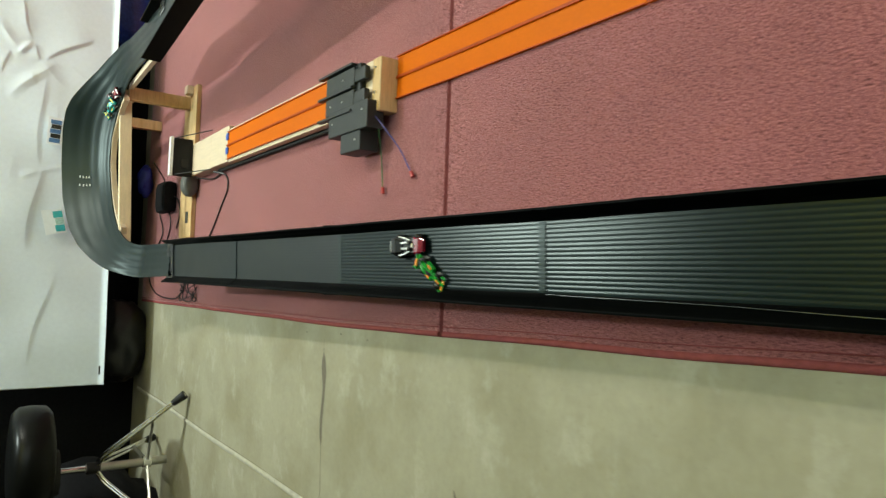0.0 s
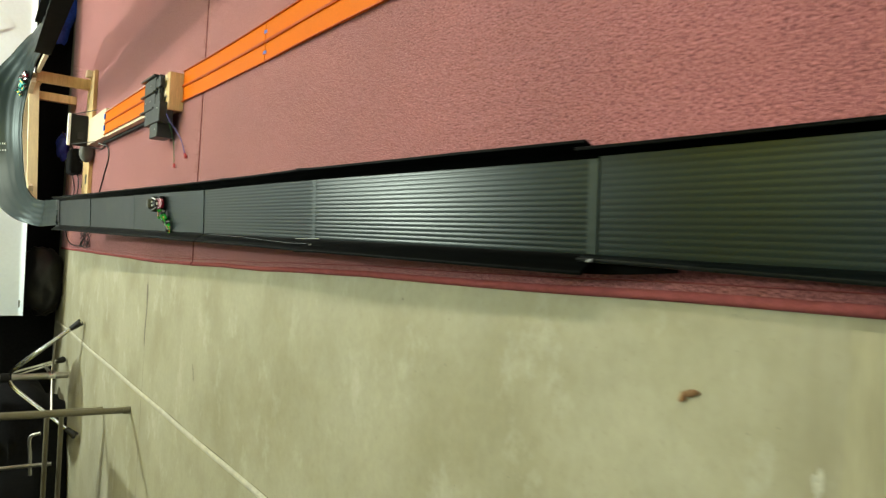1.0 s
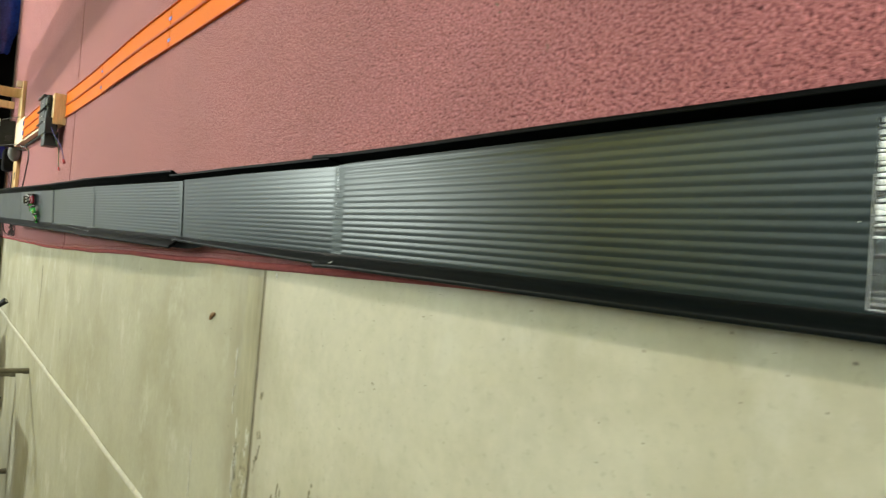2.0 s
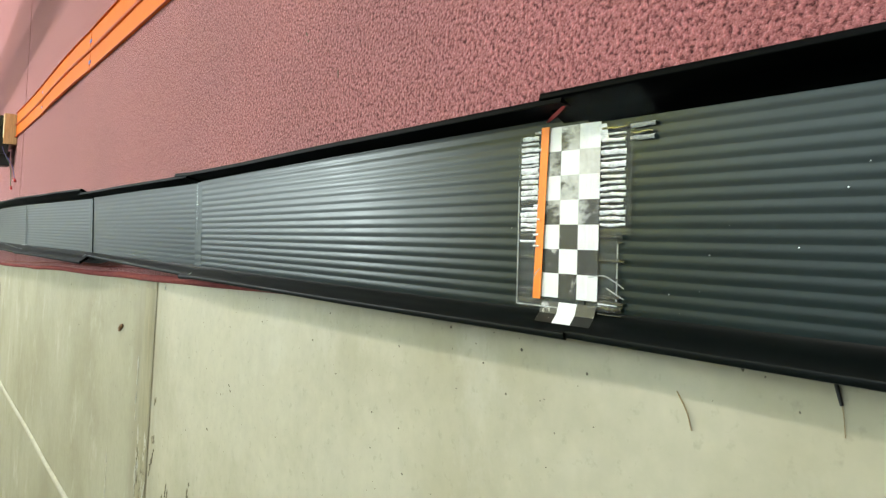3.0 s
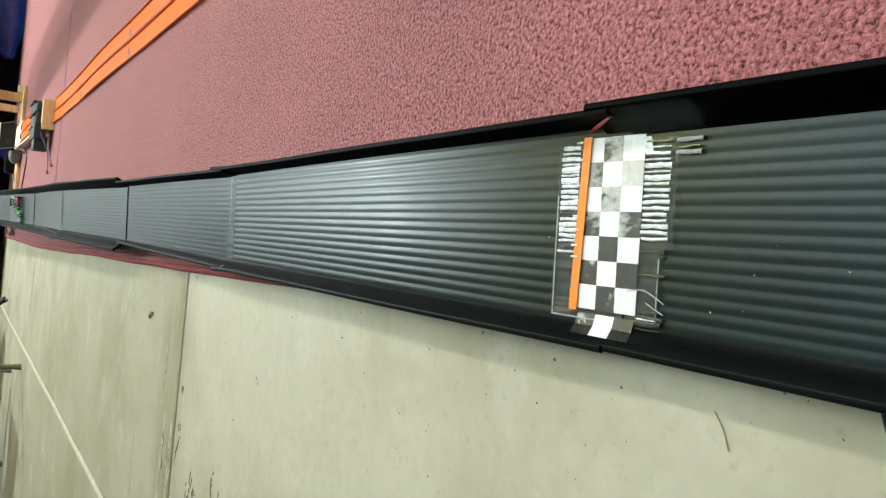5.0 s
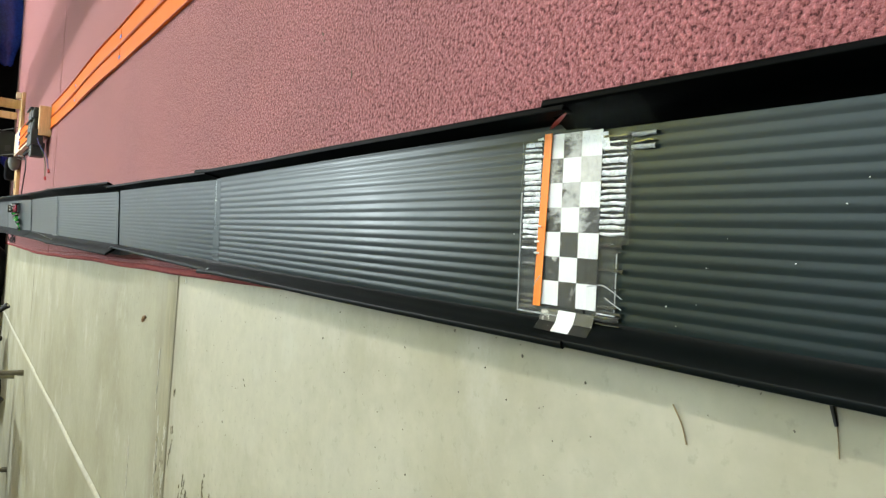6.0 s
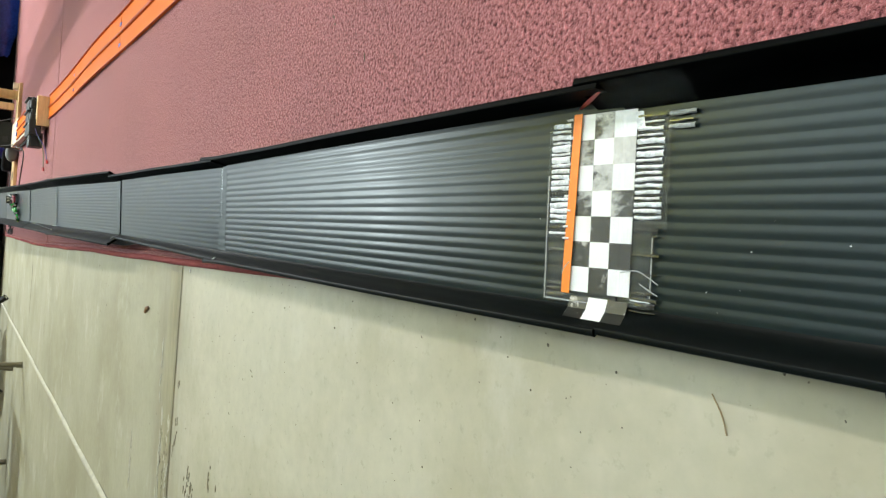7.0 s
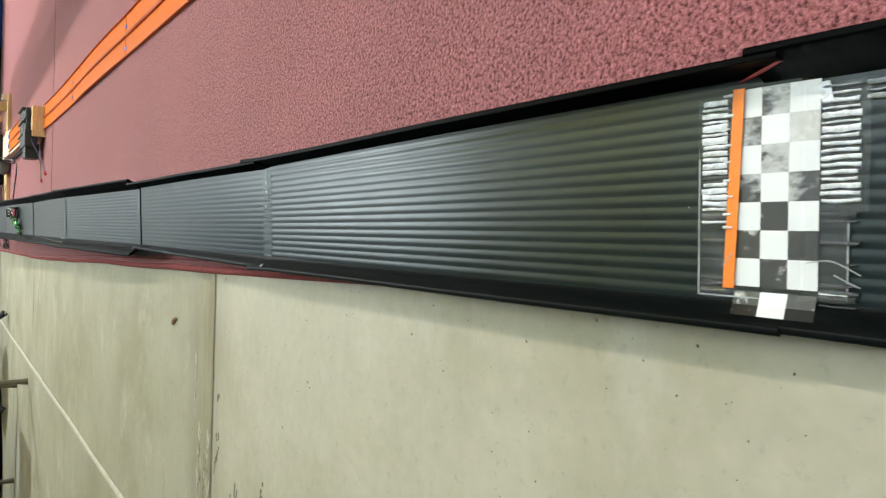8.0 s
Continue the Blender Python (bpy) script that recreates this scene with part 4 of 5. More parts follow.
box(bm, (0.300, 1.542, CARPET_TOP), (0.404, 1.735, 0.044), 0.002)
part("base_board", bm, WOOD_PALE, launcher, "pale wooden base board")
bm = bmesh.new()
box(bm, (0.304, 1.570, 0.0442), (0.404, 1.722, 0.058), 0.003)
part("launcher_body", bm, BOX_BLACK, launcher)
for k in (0, 1):
    x = 0.331 + 0.046 * k
    bm = bmesh.new()
    box(bm, (x - 0.019, 1.582, 0.058), (x + 0.019, 1.710, 0.066), 0.003)
    part("lane_cover", bm, BOX_BLACK, launcher)
    bm = bmesh.new()
    box(bm, (x - 0.014, 1.540, 0.050), (x + 0.014, 1.588, 0.064), 0.005)
    part("gate_tongue", bm, BOX_BLACK, launcher)
for x in (0.306, 0.354, 0.402):
    bm = bmesh.new()
    box(bm, (x - 0.0025, 1.585, 0.058), (x + 0.0025, 1.742, 0.071), 0.001)
    part("lane_wall", bm, BOX_BLACK, launcher)
bm = bmesh.new()
box(bm, (0.262, 1.520, 0.028), (0.318, 1.690, 0.067), 0.003)
part("motor_case", bm, BOX_BLACK, launcher)
bm = bmesh.new()
box(bm, (0.222, 1.555, 0.018), (0.275, 1.640, 0.062), 0.003)
part("motor_case", bm, BOX_BLACK, launcher)
for x, y, z in ((0.331, 1.63, 0.0665), (0.377, 1.63, 0.0665), (0.331, 1.685, 0.0665), (0.30, 1.54, 0.0675), (0.245, 1.575, 0.0625), (0.29, 1.67, 0.0675)):
    bm = bmesh.new()
    cyl(bm, (x, y, z - 0.002), (x, y, z + 0.0008), 0.0028, 0.0022, 10)
    part("screw", bm, STEEL, launcher, "small steel screw")
for x, z in ((0.335, 0.0485), (0.385, 0.0485)):
    bm = bmesh.new()
    cyl(bm, (x, 1.527, z - 0.002), (x, 1.527, z + 0.0006), 0.0026, 0.0022, 10)
    part("screw", bm, STEEL, launcher, "small steel screw")
for pts, mat, nm in ((((0.275, 1.522, 0.045), (0.255, 1.525, 0.035), (0.21, 1.545, 0.016), (0.150, 1.543, 0.012)), GREEN_WIRE, "green_wire"),
                     (((0.285, 1.520, 0.047), (0.258, 1.495, 0.040), (0.215, 1.470, 0.018), (0.170, 1.440, 0.012)), BLUE_WIRE, "blue_wire")):
    bm = bmesh.new()
    tube(bm, pts, 0.0013, 6)
    wire = part(nm, bm, mat, launcher, smooth=True)
    e = Vector(pts[-1])
    d = (e - Vector(pts[-2])).normalized()
    bm = bmesh.new()
    cyl(bm, e, e + 0.013 * d, 0.0035, 0.0045, 8)
    part("wire_clip", bm, RED_PLASTIC, wire, "red plastic clip")

# ---- start gate at the far end of the orange track ----
gate = empty("start_gate", (0.37, 2.65, 0), label="pale wooden start block with a black and white upright gate", category="start gate")
bm = bmesh.new()
box(bm, (0.312, 2.44, CARPET_TOP), (0.425, 2.62, 0.0455), 0.002)
part("start_block", bm, WOOD_PALE, gate)
bm = bmesh.new()
box(bm, (0.312, 2.623, CARPET_TOP), (0.425, 2.85, 0.0445), 0.002)
part("start_block", bm, WOOD_PALE, gate)
bm = bmesh.new()
box(bm, (0.309, 1.737, CARPET_TOP + 0.020), (0.413, 2.438, 0.0435), 0.001)
part("carrier_board", bm, WOOD_PALE, gate, "thin pale board under the far orange lanes")
bm = bmesh.new()
cyl(bm, (0.307, 1.74, 0.0145), (0.307, 2.62, 0.0145), 0.0058, None, 10)
part("support_bar", bm, RUBBER, gate, "dark bar along the board's edge")
bm = bmesh.new()
box(bm, (0.305, 2.838, 0.0455), (0.440, 2.85, 0.112), 0.003)
panel = part("gate_panel", bm, GATE_BLACK, gate, "black gate housing")
bm = bmesh.new()
box(bm, (0.303, 2.834, 0.1124), (0.442, 2.856, 0.1235), 0.002)
part("gate_cap", bm, WHITE, panel, "white top edge")
bm = bmesh.new()
box(bm, (0.335, 2.8345, 0.060), (0.365, 2.8375, 0.085), 0.001)
part("gate_window", bm, RUBBER, panel, "small dark window")
for x in (0.308, 0.438):
    bm = bmesh.new()
    tube(bm, ((x, 2.83, 0.105), (x, 2.72, 0.075), (x - 0.002, 2.60, 0.050)), 0.002, 6)
    part("gate_rod", bm, CABLE, gate, smooth=True)
for k in (0, 1):
    x = OX - LANE / 2 + k * LANE
    bm = bmesh.new()
    box(bm, (x - 0.010, 2.432, 0.0466), (x + 0.010, 2.452, 0.0505), 0.001)
    part("lane_clip", bm, BLUE, gate, "blue plastic lane clip")

bm = bmesh.new()
secs = []
for y, k in ((2.872, 0.55), (2.876, 0.86), (2.885, 0.98), (2.90, 1.0), (2.918, 0.96), (2.926, 0.8)):
    secs.append([(0.287 + 0.046 * k * math.cos(a), y, 0.0355 + 0.030 * k * math.sin(a)) for a in (2 * math.pi * n / 28 for n in range(28))])
sweep(bm, secs)
thing("grey_motor", bm, MOTOR_GREY, "dark grey oval motor housing beside the start gate", "motor", smooth=True)

# ---- cables and adapters behind the stand ----
for pts, lab in ((((0.300, 2.60, 0.040), (0.285, 2.555, 0.012), (0.240, 2.545, 0.008), (0.19, 2.60, 0.008), (0.120, 2.68, 0.008), (0.075, 2.74, 0.010)), "black cable curled over the carpet"),
                 (((0.305, 2.84, 0.030), (0.29, 2.70, 0.010), (0.30, 2.60, 0.012)), "short black cable at the start gate"),
                 (((0.40, 3.20, 0.10), (0.33, 3.22, 0.05), (0.27, 3.30, 0.03), (0.18, 3.25, 0.012), (0.10, 3.30, 0.010), (0.04, 3.42, 0.010)), "black cable hanging under the stand"),
                 (((0.30, 3.36, 0.03), (0.22, 3.45, 0.012), (0.13, 3.38, 0.010), (0.05, 3.52, 0.010)), "black cable behind the stand"),
                 (((0.05, 3.45, 0.008), (-0.06, 3.60, 0.008), (-0.13, 3.45, 0.008), (-0.14, 3.15, 0.009), (-0.10, 3.02, 0.009), (-0.06, 3.0, 0.009)), "black cable looped beside the track")):
    bm = bmesh.new()
    tube(bm, pts, 0.0028, 6)
    thing("cable", bm, CABLE, lab, "cable", smooth=True, group="cables")
bm = bmesh.new()
pts = []
for k in range(40):
    a = k * 0.62
    pts.append((-0.105 + 0.03 * math.cos(a) + 0.02 * wob(k, 1, 1, f=0.6), 2.93 + 0.10 * math.sin(a * 0.71) + 0.03 * wob(k, 5, 1, f=0.5), 0.010 + 0.006 * (k % 3)))
tube(bm, pts, 0.002, 6, 5)
thing("cable_coil", bm, CABLE, "tangled thin black cable on the carpet beside the track", "cable", smooth=True, group="cables")
adapter = empty("power_adapter", (0.28, 3.3, 0.01), label="black power adapter with cords lying behind the stand", category="adapter")
bm = bmesh.new()
box(bm, (0.205, 3.18, 0.0055), (0.330, 3.34, 0.060), 0.022)
part("adapter_body", bm, BLACK_CLOTH, adapter)
bm = bmesh.new()
tube(bm, ((0.275, 3.24, 0.03), (0.26, 3.16, 0.014), (0.20, 3.12, 0.010), (0.14, 3.16, 0.010)), 0.003, 6)
part("cord", bm, CABLE, adapter, smooth=True)


def crumpled(name, centre, size, mat, label, category, seed):
    """A slack plastic bag: a sphere pushed into folds and flattened below."""
    bm = bmesh.new()
    bmesh.ops.create_icosphere(bm, subdivisions=4, radius=1)
    for v in bm.verts:
        p = v.co.copy()
        k = 1 + 0.25 * noise.noise(p * 1.3 + Vector((seed, 0, 0))) + 0.16 * abs(noise.noise(p * 3.7 + Vector((0, seed, 0)))) - 0.06 * abs(noise.noise(p * 8 + Vector((0, 0, seed))))
        v.co = Vector((centre[0] + size[0] * p.x * k, centre[1] + size[1] * p.y * k, max(0.0015, centre[2] + size[2] * p.z * k)))
    return thing(name, bm, mat, label, category, smooth=True)


crumpled("blue_bag", (1.22, 3.792, 0.10), (0.25, 0.042, 0.13), BLUE_BAG, "shiny dark blue plastic bag under the paper's edge", "bag", 2.3)
crumpled("black_bag", (-0.36, 3.70, 0.10), (0.17, 0.09, 0.13), BLACK_BAG, "crumpled black plastic bag against the wall", "bag", 7.7)
# second one is a lump added to fill the dark area behind the stool
crumpled("black_bag", (-1.33, 3.40, 0.20), (0.47, 0.36, 0.34), BLACK_CLOTH, "dark lump standing for the shade and dark things behind the stool", "bag", 3.9)
crumpled("blue_cloth", (0.372, 3.62, 0.044), (0.070, 0.040, 0.030), BLUE_CLOTH, "small bright blue bundle under the stand", "bundle", 5.1)

# ---- drum stool ----
stool = empty("drum_stool", (-0.74, 3.05, 0), label="black padded drum stool on a chrome tripod", category="stool")
bm = bmesh.new()
secs = []
SX = -0.69
for z, r in ((0.405, 0.120), (0.412, 0.160), (0.43, 0.180), (0.47, 0.184), (0.51, 0.180), (0.53, 0.160), (0.537, 0.09)):
    secs.append([(SX + r * math.cos(a), 3.05 + r * math.sin(a), z) for a in (2 * math.pi * k / 32 for k in range(32))])
sweep(bm, secs)
part("seat", bm, LEATHER, stool, "black vinyl seat cushion", smooth=True)
bm = bmesh.new()
cyl(bm, (-0.74, 3.05, 0.385), (-0.74, 3.05, 0.4048), 0.075, 0.085, 20)
part("seat_plate", bm, RUBBER, stool)
bm = bmesh.new()
cyl(bm, (-0.74, 3.05, 0.03), (-0.74, 3.05, 0.30), 0.0150, None, 18)
part("post", bm, STEEL, stool, smooth=False)
bm = bmesh.new()
cyl(bm, (-0.74, 3.05, 0.30), (-0.74, 3.05, 0.386), 0.0115, None, 18)
part("inner_post", bm, CHROME, stool)
bm = bmesh.new()
cyl(bm, (-0.74, 3.05, 0.255), (-0.74, 3.05, 0.298), 0.0205, None, 18)
part("collar", bm, RUBBER, stool)
bm = bmesh.new()
cyl(bm, (-0.74, 3.05, 0.085), (-0.74, 3.05, 0.112), 0.0200, None, 18)
part("lower_collar", bm, CHROME, stool)
for foot, mat in (((-0.474, 2.888), CHROME), ((-0.972, 2.835), CHROME), ((-0.718, 3.335), CHROME)):
    f = Vector((foot[0], foot[1], 0.012))
    top = Vector((-0.74, 3.05, 0.262))
    d = (Vector((f.x, f.y, 0)) - Vector((top.x, top.y, 0))).normalized()
    s = Vector((-d.y, d.x, 0)) * 0.0085
    start = top + 0.022 * d
    bm = bmesh.new()
    for o in (s, -s):
        tube(bm, (start + o, start + 0.2 * (f - start) + o + Vector((0, 0, 0.012)), f + Vector((0, 0, 0.004)) + o * 0.5), 0.0058, 8, 6)
    lg = part("leg", bm, mat, stool, "double chrome leg", smooth=True)
    bm = bmesh.new()
    e = (f - start).normalized()
    cyl(bm, f - 0.05 * e + Vector((0, 0, 0.007)), f + Vector((0, 0, 0.005)), 0.0115, 0.0165, 14)
    part("rubber_foot", bm, RUBBER, lg, "black rubber foot")
    bm = bmesh.new()
    hub = Vector((-0.74, 3.05, 0.098)) + 0.019 * d
    mid = start + 0.62 * (f - start)
    for o in (s * 0.7, -s * 0.7):
        tube(bm, (hub + o, mid + o), 0.0040, 6, 2)
    part("brace", bm, STEEL, stool, smooth=True)

# ---- tan tubular frame ----
fr = empty("tubular_frame", (-0.8, 2.2, 0), label="tan painted tubular metal frame of a folding chair", category="chair frame")


def frame_tube(name, pts, r, mat, label="", cap=False, curve=True):
    bm = bmesh.new()
    tube(bm, pts, r, 12, 8, curve)
    t = part(name, bm, mat, fr, label, smooth=True)
    if cap:
        bm = bmesh.new()
        p = Vector(pts[0])
        cyl(bm, p, p + Vector((0, 0, 0.022)), r + 0.0022, r + 0.0014, 14)
        part("foot_cap", bm, TAN_TUBE, t, "tan plastic foot cap")
    return t


frame_tube("leg", ((-0.651, 1.93, 0.001), (-0.643, 1.93, 0.25), (-0.634, 1.93, 0.50), (-0.632, 1.93, 0.72)), 0.0105, TAN_TUBE, cap=True)
frame_tube("leg", ((-0.752, 2.375, 0.001), (-0.745, 2.375, 0.25), (-0.737, 2.375, 0.50), (-0.730, 2.37, 0.72)), 0.0105, TAN_TUBE, cap=True)
frame_tube("cross_bar", ((-0.635, 1.93, 0.64), (-0.68, 2.15, 0.645), (-0.731, 2.37, 0.64)), 0.009, TAN_TUBE)
frame_tube("leg", ((-1.20, 2.40, 0.001), (-1.20, 2.40, 0.3), (-1.19, 2.40, 0.60)), 0.0105, TAN_TUBE, cap=True)
frame_tube("cross_bar", ((-0.742, 2.385, 0.188), (-1.20, 2.412, 0.180)), 0.0085, TAN_TUBE, curve=False)
frame_tube("cross_bar", ((-0.744, 2.385, 0.140), (-1.20, 2.412, 0.132)), 0.0085, TAN_TUBE, curve=False)
frame_tube("bent_bar", ((-0.835, 2.43, 0.20), (-0.845, 2.44, 0.228), (-0.875, 2.45, 0.232), (-0.92, 2.46, 0.226), (-1.0, 2.46, 0.222)), 0.006, STEEL, "bent steel bar")
frame_tube("stretcher", ((-0.95, 2.41, 0.160), (-0.95, 2.42, 0.26), (-0.945, 2.43, 0.60)), 0.007, STEEL)
bm = bmesh.new()
box(bm, (-1.10, 2.0, 0.44), (-0.70, 2.36, 0.475), 0.012)
part("seat_panel", bm, TAN_TUBE, fr, "tan seat panel")

# ---- toy cars ----


def loft(bm, stations):
    """Rounded rectangles along x: (x, half width, bottom, top)."""
    secs = []
    for x, w, b, t in stations:
        c = 0.35
        pts = []
        for sy, sz in ((-1, -1), (1, -1), (1, 1), (-1, 1)):
            pts.append((sy, sz))
        h = (t - b) / 2
        m = (t + b) / 2
        ring = []
        for y, z in ((-1, -1 + c), (-1 + c * 0.6, -1), (1 - c * 0.6, -1), (1, -1 + c), (1, 1 - c), (1 - c * 0.6, 1), (-1 + c * 0.6, 1), (-1, 1 - c)):
            ring.append((x, y * w, m + z * h))
        secs.append(ring)
    sweep(bm, secs)


def put(bm, m):
    bmesh.ops.transform(bm, matrix=m, verts=bm.verts)
    return bm


def toy_wheel(car, m, x, y, r, w, rim):
    bm = bmesh.new()
    secs = []
    for yy, rr in ((-w / 2, r * 0.72), (-w / 2, r * 0.93), (-w * 0.38, r), (w * 0.38, r), (w / 2, r * 0.93), (w / 2, r * 0.72)):
        secs.append([(x + rr * math.cos(a), y + yy, r + rr * math.sin(a)) for a in (2 * math.pi * k / 18 for k in range(18))])
    sweep(bm, secs)
    wh = part("wheel", put(bm, m), RUBBER, car)
    bm = bmesh.new()
    cyl(bm, (x, y - w * 0.53, r), (x, y + w * 0.53, r), r * 0.62, None, 14)
    part("rim", put(bm, m), rim, wh)


def racing_car(place, paint, accent, label, scale=1.0):
    """An open-wheel toy racing car; it points along its own x."""
    m = place @ Matrix.Scale(scale, 4)
    car = empty("toy_racing_car", place.translation, label=label, category="toy car", group="toy cars on the track")
    bm = bmesh.new()
    loft(bm, ((-0.036, 0.0035, 0.006, 0.014), (-0.028, 0.006, 0.0035, 0.017), (-0.016, 0.008, 0.003, 0.0185), (-0.006, 0.0075, 0.003, 0.0165), (0.004, 0.0065, 0.003, 0.0135),
              (0.016, 0.0045, 0.0035, 0.0115), (0.030, 0.0028, 0.0045, 0.009), (0.043, 0.0016, 0.005, 0.0072)))
    part("body", put(bm, m), paint, car, smooth=False)
    for s in (-1, 1):
        bm = bmesh.new()
        loft(bm, ((-0.022, 0.0035, 0.003, 0.0095), (-0.015, 0.0052, 0.0028, 0.0115), (-0.002, 0.0055, 0.0028, 0.0115), (0.006, 0.0046, 0.0028, 0.0105)))
        bmesh.ops.translate(bm, vec=(0, s * 0.0105, 0), verts=bm.verts)
        pod = part("side_pod", put(bm, m), paint, car)
        bm = bmesh.new()
        box(bm, (-0.012, s * 0.0105 - 0.003, 0.0116), (0.000, s * 0.0105 + 0.003, 0.0119))
        part("decal", put(bm, m), accent, pod)
    bm = bmesh.new()
    box(bm, (0.018, -0.0016, 0.0098), (0.034, 0.0016, 0.0108), 0, pose(0, 0, 0, 0, 0, 0))
    part("nose_decal", put(bm, m), accent, car)
    bm = bmesh.new()
    loft(bm, ((-0.008, 0.0042, 0.0150, 0.0170), (0.000, 0.0046, 0.0140, 0.0162), (0.007, 0.0032, 0.0120, 0.0142)))
    part("cockpit", put(bm, m), RUBBER, car)
    bm = bmesh.new()
    box(bm, (0.034, -0.0165, 0.0035), (0.0425, 0.0165, 0.0052), 0.0006)
    wing = part("front_wing", put(bm, m), paint, car)
    for s in (-1, 1):
        bm = bmesh.new()
        box(bm, (0.032, s * 0.0165 - 0.0006, 0.003), (0.0435, s * 0.0165 + 0.0006, 0.0095), 0.0004)
        part("end_plate", put(bm, m), paint, wing)
        bm = bmesh.new()
        box(bm, (0.0352, s * 0.009 - 0.005, 0.0052), (0.0412, s * 0.009 + 0.005, 0.0056))
        part("decal", put(bm, m), accent, wing)
    bm = bmesh.new()
    box(bm, (-0.0435, -0.0135, 0.019), (-0.0345, 0.0135, 0.0208), 0.0006)
    rear = part("rear_wing", put(bm, m), paint, car)
    bm = bmesh.new()
    box(bm, (-0.0425, -0.009, 0.0208), (-0.0355, 0.009, 0.0212))
    part("decal", put(bm, m), accent, rear)
    for s in (-1, 1):
        bm = bmesh.new()
        box(bm, (-0.0445, s * 0.0138 - 0.0006, 0.010), (-0.0335, s * 0.0138 + 0.0006, 0.0225), 0.0004)
        part("end_plate", put(bm, m), paint, rear)
    for x in (-0.027, 0.0235):
        bm = bmesh.new()
        cyl(bm, (x, -0.0115, 0.007), (x, 0.0115, 0.007), 0.0011, None, 8)
        part("axle", put(bm, m), STEEL, car)
        for s in (-1, 1):
            toy_wheel(car, m, x, s * 0.0148, 0.0075 if x < 0 else 0.0068, 0.0085 if x < 0 else 0.0065, GREY_PART)
    return car


def hot_rod(place, label, scale=1.0):
    """A closed toy car with an open engine bay; it points along its own x."""
    m = place @ Matrix.Scale(scale, 4)
    car = empty("toy_hot_rod", place.translation, label=label, category="toy car", group="toy cars on the track")
    bm = bmesh.new()
    loft(bm, ((-0.037, 0.013, 0.006, 0.014), (-0.030, 0.0155, 0.004, 0.018), (-0.015, 0.0155, 0.0035, 0.0175), (0.0, 0.0145, 0.0035, 0.0150), (0.020, 0.0135, 0.0035, 0.0135), (0.033, 0.011, 0.005, 0.011)))
    body = part("body", put(bm, m), BLACK_PAINT, car)
    bm = bmesh.new()
    loft(bm, ((-0.034, 0.010, 0.0175, 0.0215), (-0.028, 0.0125, 0.0172, 0.0255), (-0.016, 0.0125, 0.0172, 0.0262), (-0.007, 0.0105, 0.0160, 0.0190)))
    roof = part("roof", put(bm, m), BLACK_PAINT, car, "black roof")
    bm = bmesh.new()
    box(bm, (-0.0300, -0.0085, 0.0240), (-0.0265, 0.0085, 0.0262), 0.0004)
    part("roof_hatch", put(bm, m), GREY_PART, roof)
    bm = bmesh.new()
    box(bm, (-0.003, -0.0075, 0.0145), (0.013, 0.0075, 0.0195), 0.001)
    eng = part("engine", put(bm, m), BOX_BLACK, car, "steel engine block")
    for s in (-1, 1):
        for k in range(3):
            bm = bmesh.new()
            cyl(bm, (-0.001 + 0.0055 * k, s * 0.0045, 0.0190), (-0.001 + 0.0055 * k, s * 0.0045, 0.0235), 0.0016, 0.002, 8)
            part("intake", put(bm, m), STEEL, eng)
        bm = bmesh.new()
        tube(bm, ((0.010, s * 0.0085, 0.016), (-0.002, s * 0.0125, 0.0165), (-0.014, s * 0.0150, 0.0185)), 0.0014, 6)
        part("exhaust", put(bm, m), STEEL, eng)
    bm = bmesh.new()
    loft(bm, ((0.017, 0.0138, 0.0045, 0.0142), (0.026, 0.0128, 0.0045, 0.0132), (0.0365, 0.0100, 0.0055, 0.0105)))
    part("nose", put(bm, m), RED_PAINT, car, "red front end")
    bm = bmesh.new()
    cyl(bm, (0.0150, 0, 0.0125), (0.0150, 0, 0.0165), 0.0045, 0.0035, 12)
    part("air_filter", put(bm, m), SILVER, car)
    for x in (-0.024, 0.023):
        for s in (-1, 1):
            toy_wheel(car, m, x, s * 0.0150, 0.0078 if x < 0 else 0.0068, 0.008 if x < 0 else 0.006, BOX_BLACK)
    return car


def on_track(x, y, turn, lean=0.0, lift=0.0):
    slope = math.degrees(math.atan2(track_z(y + 0.05) - track_z(y - 0.05), 0.1))
    return pose(x, y, track_z(y) + cross_tilt(x) + 0.0028 + lift) @ pose(0, 0, 0, slope, -2.6, 0) @ pose(0, 0, 0, lean, 0, turn)


def on_bank(theta, u, turn):
    p = bank_point(theta, u)
    a = (bank_point(theta - 3, u) - p).normalized()
    s = (bank_point(theta, min(1, u + 0.1)) - bank_point(theta, max(0, u - 0.1))).normalized()
    n = a.cross(s).normalized()
    if n.z < 0:
        n = -n
    x = (Matrix.Rotation(radians(turn), 3, n) @ a).normalized()
    y = n.cross(x)
    return Matrix.Translation(p + 0.003 * n) @ Matrix((x, y, n)).transposed().to_4x4()


hot_rod(on_track(0.0195, 1.275, -89), "black toy hot rod with an open engine and red nose", 1.0)
racing_car(on_track(-0.022, 1.222, 232) @ pose(0, 0, 0, 12, 0, 0), GREEN, DECAL_ORANGE, "metallic green toy racing car with orange markings", 0.78)
racing_car(on_bank(48, 0.20, 170), TEAL, YELLOW, "teal toy racing car with yellow markings on the banked curve", 1.0)
racing_car(on_bank(38, 0.24, 160), RED_PAINT, WHITE, "red toy racing car with white markings on the banked curve", 0.92)

